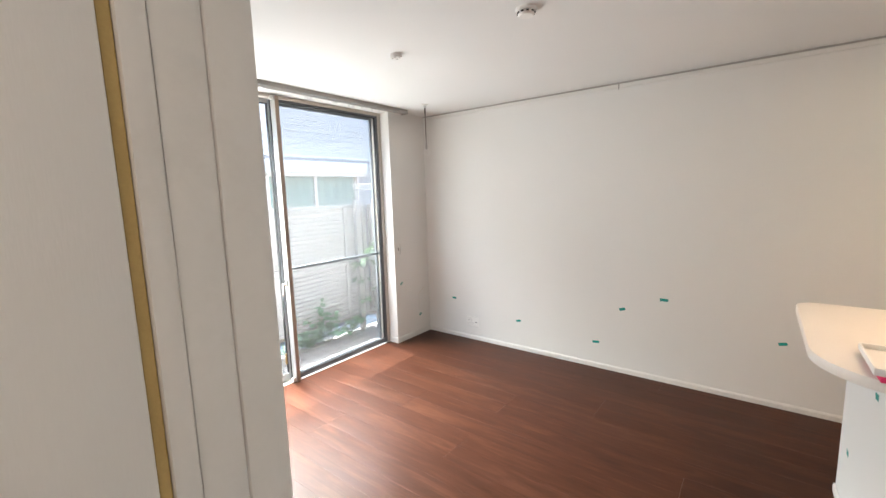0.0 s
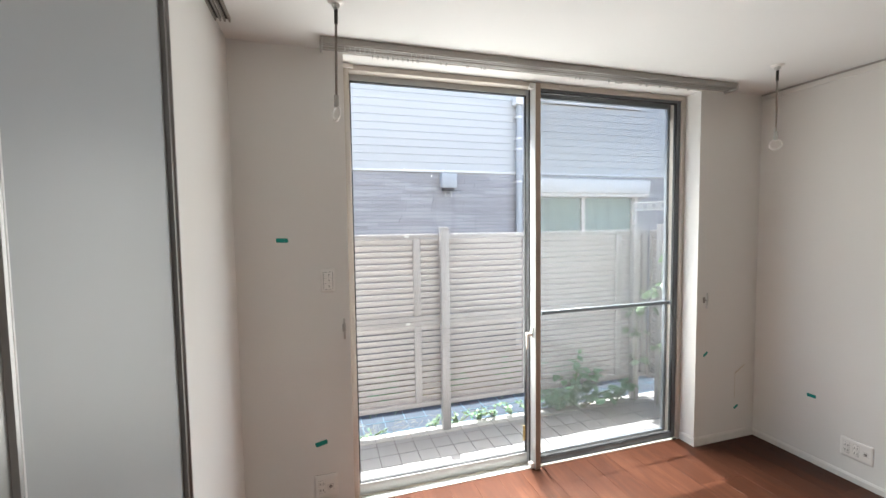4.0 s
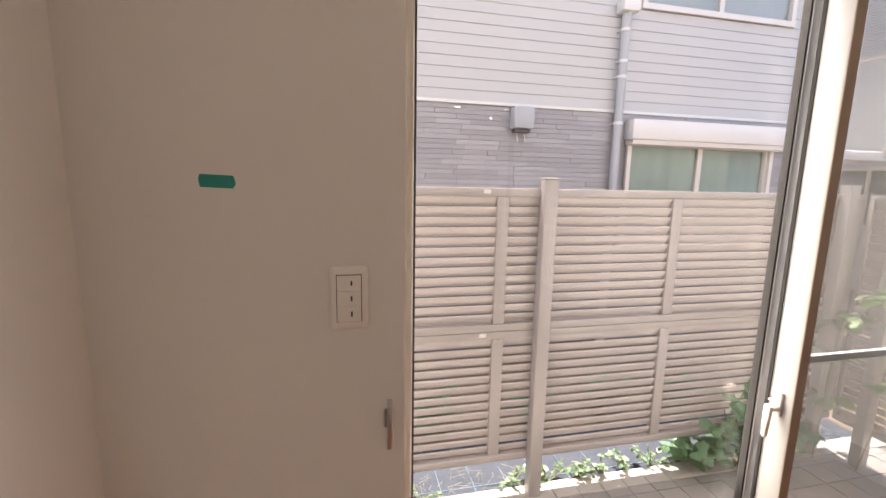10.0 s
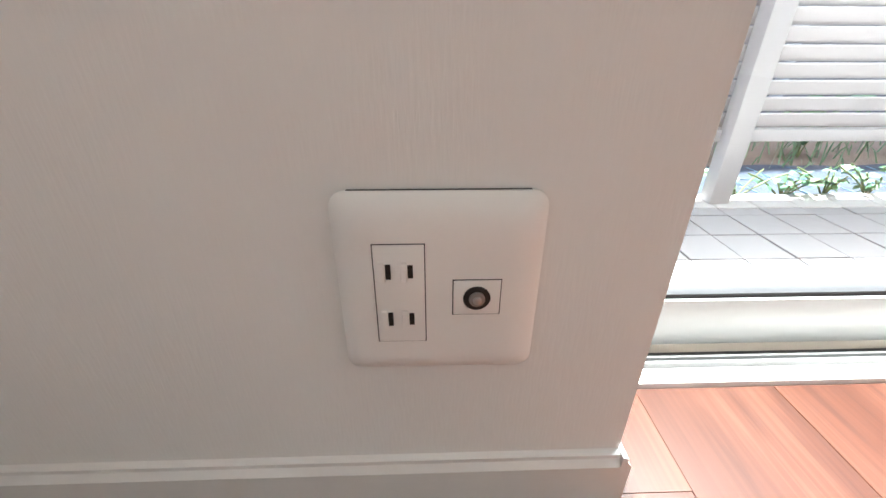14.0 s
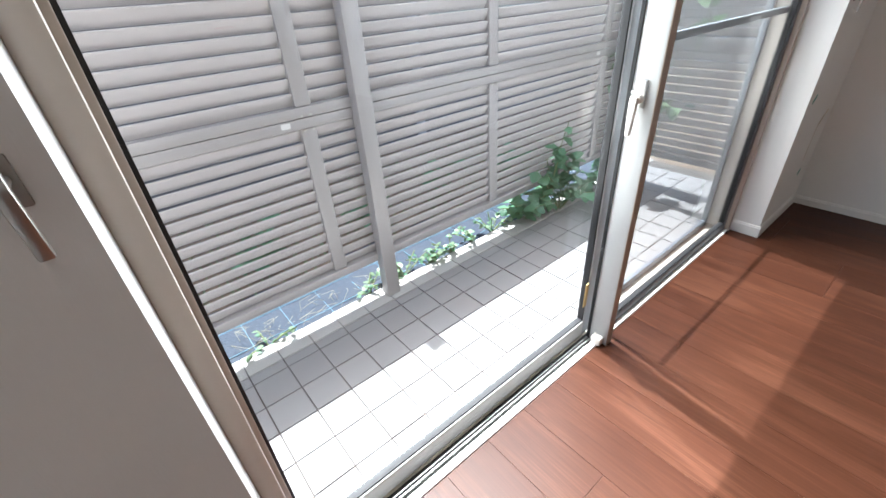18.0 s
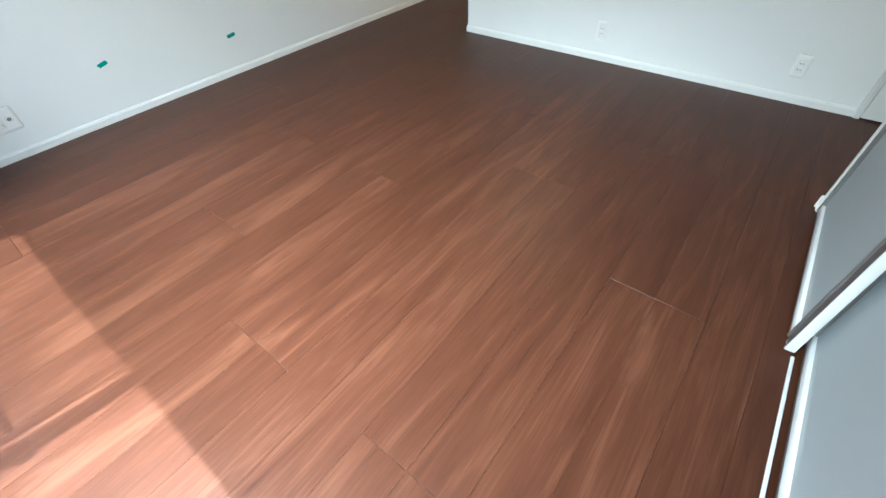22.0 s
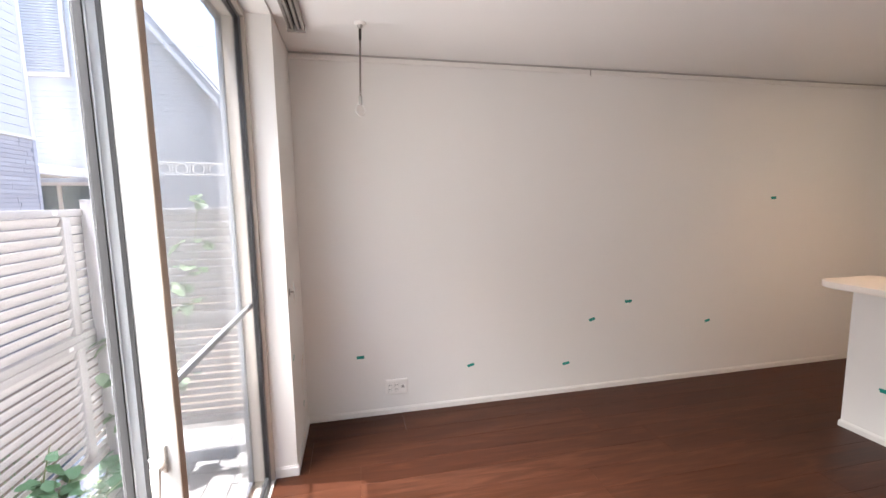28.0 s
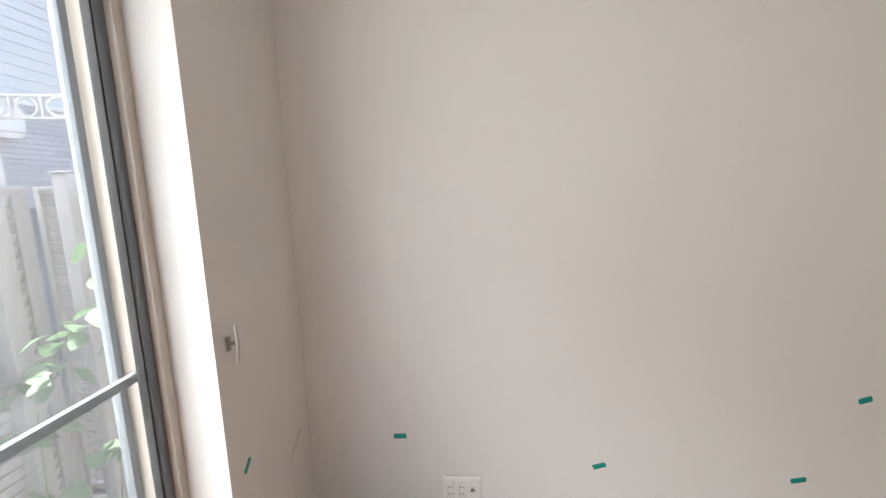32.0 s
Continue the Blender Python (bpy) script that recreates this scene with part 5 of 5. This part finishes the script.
for y in (4.2805, 4.8805):
    part("pane", box(B(), FX - 0.006, y, 0.9605, FX + 0.009, y + 0.539, 1.9295), M_nglass, lw, smooth=False)
cp = thing("carport_roof", (5, 4, 2.0), "low white carport roof beyond the fence", "carport")
part("roof_sheet", box(B(), 3.1, 3.70, 2.06, 5.90, 5.60, 2.12, 0.01), M_white, cp)
part("fascia", box(B(), 3.1, 3.63, 1.98, 5.90, 3.69, 2.10, 0.01), M_white, cp)
for x in (3.4, 5.7):
    part("post", box(B(), x, 3.72, -0.235, x + 0.08, 3.80, 2.059), M_white, cp)
back = thing("back_house", (12, -2, -0.2), "pale rendered house farther down the lane", "house")
part("wall", box(B(), 11.0, -6.0, -0.4, 17, 0.9, 4.2), M_siding, back)
b = B()
prism(b, [(-6.4, 4.201), (1.3, 4.201), (1.3, 4.32), (-2.5, 6.0), (-6.4, 4.32)], "x", 10.7, 17.3)
part("roof", b, M_roofp, back)

# ---------------------------------------------------------------- plants
def leaf_mesh(name, mat, length, lobes):
    g = bmesh.new()
    n = 12
    mid, rim_l, rim_r = [], [], []
    for i in range(n + 1):
        t = i / n
        w = length * 0.42 * math.sin(math.pi * min(t * 0.96 + 0.03, 1)) ** 0.7 * (1 + 0.30 * lobes * math.cos(t * 14))
        drop = -0.25 * length * t * t
        mid.append(g.verts.new((0, t * length, drop)))
        rim_l.append(g.verts.new((-w, t * length - 0.12 * w, drop + 0.18 * w)))
        rim_r.append(g.verts.new((w, t * length - 0.12 * w, drop + 0.18 * w)))
    for i in range(n):
        g.faces.new((mid[i], mid[i + 1], rim_l[i + 1], rim_l[i]))
        g.faces.new((mid[i], rim_r[i], rim_r[i + 1], mid[i + 1]))
    return shared(name, g, mat, True)


LEAF_A = leaf_mesh("leaf", M_leaf, 0.085, 0.55)
LEAF_B = leaf_mesh("leaf", M_leaf, 0.055, 0.3)
LEAF_C = leaf_mesh("leaf", M_leafp, 0.085, 0.25)


def plant(name, base, stems, leaves, label, rng, spread, height, bias=(0, 0), sizes=(0.7, 1.3), kinds=None):
    p = thing(name, base, label, "plant", "plants by the fence")
    base = Vector(base)
    for s in range(stems):
        a = rng.uniform(0, 2 * math.pi)
        reach = spread * rng.uniform(0.25, 1.0)
        tip = base + Vector((math.cos(a) * reach + bias[0], math.sin(a) * reach * 0.55 + bias[1], height * rng.uniform(0.45, 1.0)))
        pts = []
        for i in range(7):
            t = i / 6
            q = base.lerp(tip, t) + Vector((0, 0, 0.10 * height * math.sin(t * math.pi)))
            q += Vector((noise.noise(q * 7), noise.noise(q * 7 + Vector((5, 0, 0))), 0)) * 0.02
            pts.append(q)
        b = B()
        for u, v in zip(pts, pts[1:]):
            rod(b, u, v, 0.0035, 0.003, 6)
        part("stem", b, M_stem, p)
        for k in range(leaves):
            t = rng.uniform(0.25, 1.0)
            i = min(int(t * 6), 5)
            q = pts[i].lerp(pts[i + 1], t * 6 - i)
            me = rng.choice(kinds or (LEAF_A, LEAF_A, LEAF_B))
            sc = rng.uniform(*sizes)
            m = Matrix.Translation(q) @ Matrix.Rotation(rng.uniform(0, 6.28), 4, "Z") @ Matrix.Rotation(rng.uniform(-0.5, 0.6), 4, "X") @ Matrix.Rotation(rng.uniform(-0.4, 0.4), 4, "Y") @ Matrix.Scale(sc, 4)
            piece("leaf", me, p, m)
    return p


rng = random.Random(11)
plant("shrub", (-0.68, 1.12, -0.20), 13, 12, "leafy green shrub with lobed leaves at the fence foot", rng, 0.36, 0.40, (-0.05, -0.07), (0.55, 1.2))
plant("shrub", (-0.78, 1.13, -0.20), 2, 8, "slim upright green plant before the fence", rng, 0.10, 0.80, (0.03, -0.08), (0.7, 1.25))
plant("shrub", (-0.92, 1.17, -0.21), 10, 11, "low leafy green shrub growing over the kerb", rng, 0.34, 0.28, (0.0, -0.03), (0.6, 1.15))
plant("shrub", (-0.30, 1.14, -0.21), 7, 9, "low leafy green shrub near the fence post", rng, 0.28, 0.30, (0.0, -0.05), (0.5, 1.0))


def climber(base, nodes, label, rng):
    """A thin stem along its nodes, with a loose bunch of drooping leaves at each."""
    p = thing("climber", base, label, "plant", "plants by the fence")
    pts = [Vector(base)] + [Vector(q) for q in nodes]
    b = B()
    for u, v in zip(pts, pts[1:]):
        m = u.lerp(v, 0.5) + Vector((0.012, 0.01, 0.012))
        rod(b, u, m, 0.0032, 0.0028, 6)
        rod(b, m, v, 0.0028, 0.0022, 6)
    part("stem", b, M_stem, p)
    for q in pts[1:]:
        for k in range(rng.randint(5, 7)):
            a = rng.uniform(0, 6.28)
            at = q + Vector((rng.uniform(-0.05, 0.05), rng.uniform(-0.07, 0.07), rng.uniform(-0.03, 0.03)))
            piece("leaf", LEAF_C, p, Matrix.Translation(at) @ Matrix.Rotation(a, 4, "Z") @ Matrix.Rotation(rng.uniform(-0.7, 0.2), 4, "X")
                  @ Matrix.Rotation(rng.uniform(-0.5, 0.5), 4, "Y") @ Matrix.Scale(rng.uniform(0.75, 1.25), 4))
    return p


climber((-0.10, 1.09, -0.185), [(-0.12, 1.07, 0.26), (-0.12, 1.06, 0.53), (-0.12, 1.04, 0.75), (-0.13, 0.93, 0.82), (-0.12, 0.90, 0.96)],
        "pale-leaved climber before the fence corner", rng)
climber((0.02, 0.93, -0.185), [(-0.06, 0.78, 0.45), (-0.10, 0.64, 0.93), (-0.12, 0.69, 1.04), (-0.13, 0.59, 1.16), (-0.13, 0.58, 1.30), (-0.13, 0.54, 1.57)],
        "tall pale-leaved climber beside the window", rng)
for x, n_stem, tall in ((-1.20, 8, 0.16), (-1.38, 6, 0.13), (-1.55, 7, 0.14), (-1.72, 6, 0.12), (-1.90, 7, 0.12), (-2.14, 5, 0.10), (-2.7, 4, 0.10)):
    plant("weed", (x, 1.245, -0.21), n_stem, 6, "low creeping weed with small green leaves", rng, 0.19, tall, (0, -0.02), (0.28, 0.58), (LEAF_B, LEAF_B, LEAF_C))
for x in (-3.1, -2.45, -1.8, -1.1, -0.4):
    plant("weed", (x, 1.9, -0.235), 6, 8, "leafy weed on the soil behind the fence", rng, 0.3, 0.34, (0, 0), (0.7, 1.2))
b = B()
for k in range(46):
    x, y = rng.uniform(-3.1, -2.0), rng.uniform(1.2, 1.4)
    p0 = Vector((x, y, -0.215))
    p1 = p0 + Vector((rng.uniform(-0.08, 0.08), rng.uniform(-0.06, 0.06), rng.uniform(0.02, 0.07)))
    p2 = p1 + Vector((rng.uniform(-0.09, 0.09), rng.uniform(-0.05, 0.05), rng.uniform(-0.045, 0.02)))
    rod(b, p0, p1, 0.0010, seg=5)
    rod(b, p1, p2, 0.0014, 0.001, seg=5)
solid("dry_stalks", b, M_dry, "thin dry pale stalks lying on the sheet", "dry weeds", "stuff")
b = B()
g = bmesh.new()
for k in range(900):
    x, y = rng.uniform(-4.5, 0.5), rng.uniform(1.62, 2.9)
    hgt = rng.uniform(0.05, 0.17)
    a = rng.uniform(0, 6.28)
    dx, dy = math.cos(a) * 0.004, math.sin(a) * 0.004
    lx, ly = rng.uniform(-0.06, 0.06), rng.uniform(-0.06, 0.06)
    v = [g.verts.new(c) for c in ((x - dx, y - dy, -0.235), (x + dx, y + dy, -0.235), (x + lx * 0.5 + dx, y + ly * 0.5 + dy, -0.235 + hgt * 0.7), (x + lx, y + ly, -0.235 + hgt), (x + lx * 0.5 - dx, y + ly * 0.5 - dy, -0.235 + hgt * 0.7))]
    g.faces.new(v)
join(b, g)
solid("grass", b, M_leafp, "thin grass and weeds behind the fence", "grass", "stuff")

# ---------------------------------------------------------------- terrace tiles and floor boards
g = bmesh.new()
box(g, 0.0025, 0.0025, -0.008, 0.1475, 0.146, 0.0, 0.001, 1)
tile = shared("tile", g, M_tile)
for i in range(37):
    for j in range(6):
        x, y = -4.93 + 0.150 * i, 0.287 + 0.1485 * j
        if y > 1.0:
            scale_y = (1.086 - y) / 0.1485
        else:
            scale_y = 1.0
        if x > 0.42:
            continue
        piece("tile", tile, terrace, Matrix.Translation((x, y, GZ + 0.0008 * math.sin(i * 3.1 + j * 1.7))) @ Matrix.Diagonal((1, scale_y, 1, 1)))

g = bmesh.new()
box(g, 0.0015, 0.001, -0.012, 0.1485, 0.131, 0.0, 0.003, 1)
stone = shared("stone", g, M_kerb)
for i in range(37):
    piece("stone", stone, kerb, Matrix.Translation((-4.93 + 0.150 * i, 1.087, GZ + 0.004 + 0.0006 * math.sin(i * 2.3))))

EDGE = -1.550
W2 = 0.1630
rng = random.Random(3)
cuts = {0: -1.620, 1: -0.690, 2: -2.05, 3: -0.70, 4: -1.640}
for c in range(-14, 12):
    x1 = EDGE + 0.0 - W2 * c
    x0 = x1 - W2
    if x0 > -0.002 or x1 < -6.0:
        continue
    x1 = min(x1, -0.001)
    pair = c // 2
    base = cuts.get(pair, -0.35 - 0.97 * (abs(pair * 7 + 3) % 2) - 0.31 * (abs(pair * 5) % 3))
    ys = [base + 1.88 * k for k in range(-4, 4)]
    top = 0.117 if x1 > WX0 and x0 < WX1 else -0.001
    prev = -6.59
    for y in ys + [99]:
        lo, hi = prev, min(y, top if (x0 >= WX0 and x1 <= WX1) else -0.001)
        if y > top and (x0 < WX0 < x1 or x0 < WX1 < x1):
            e0, e1 = max(x0, WX0), min(x1, WX1)
            g = bmesh.new()
            box(g, 0.0, 0.0, -0.0105, e1 - e0, 0.118, 0.0)
            piece("plank", shared("plank", g, M_floor), floor, Matrix.Translation((e0, -0.001, 0)))
        if hi - lo > 0.05:
            g = bmesh.new()
            box(g, 0.0003, 0.0004, -0.0105, x1 - x0 - 0.0003, hi - lo - 0.0004, 0.0, 0.0005, 1)
            piece("plank", shared("plank", g, M_floor), floor, Matrix.Translation((x0, lo, 0)))
        prev = max(y, prev)
        if y > 0.2:
            break
for c in range(12, 27):
    x1 = EDGE - W2 * c
    g = bmesh.new()
    box(g, 0.0004, 0.0, -0.0105, W2 - 0.0004, 4.2, 0.0, 0.0008, 1)
    piece("plank", shared("plank", g, M_floor), floor, Matrix.Translation((x1 - W2, -6.59, 0)))
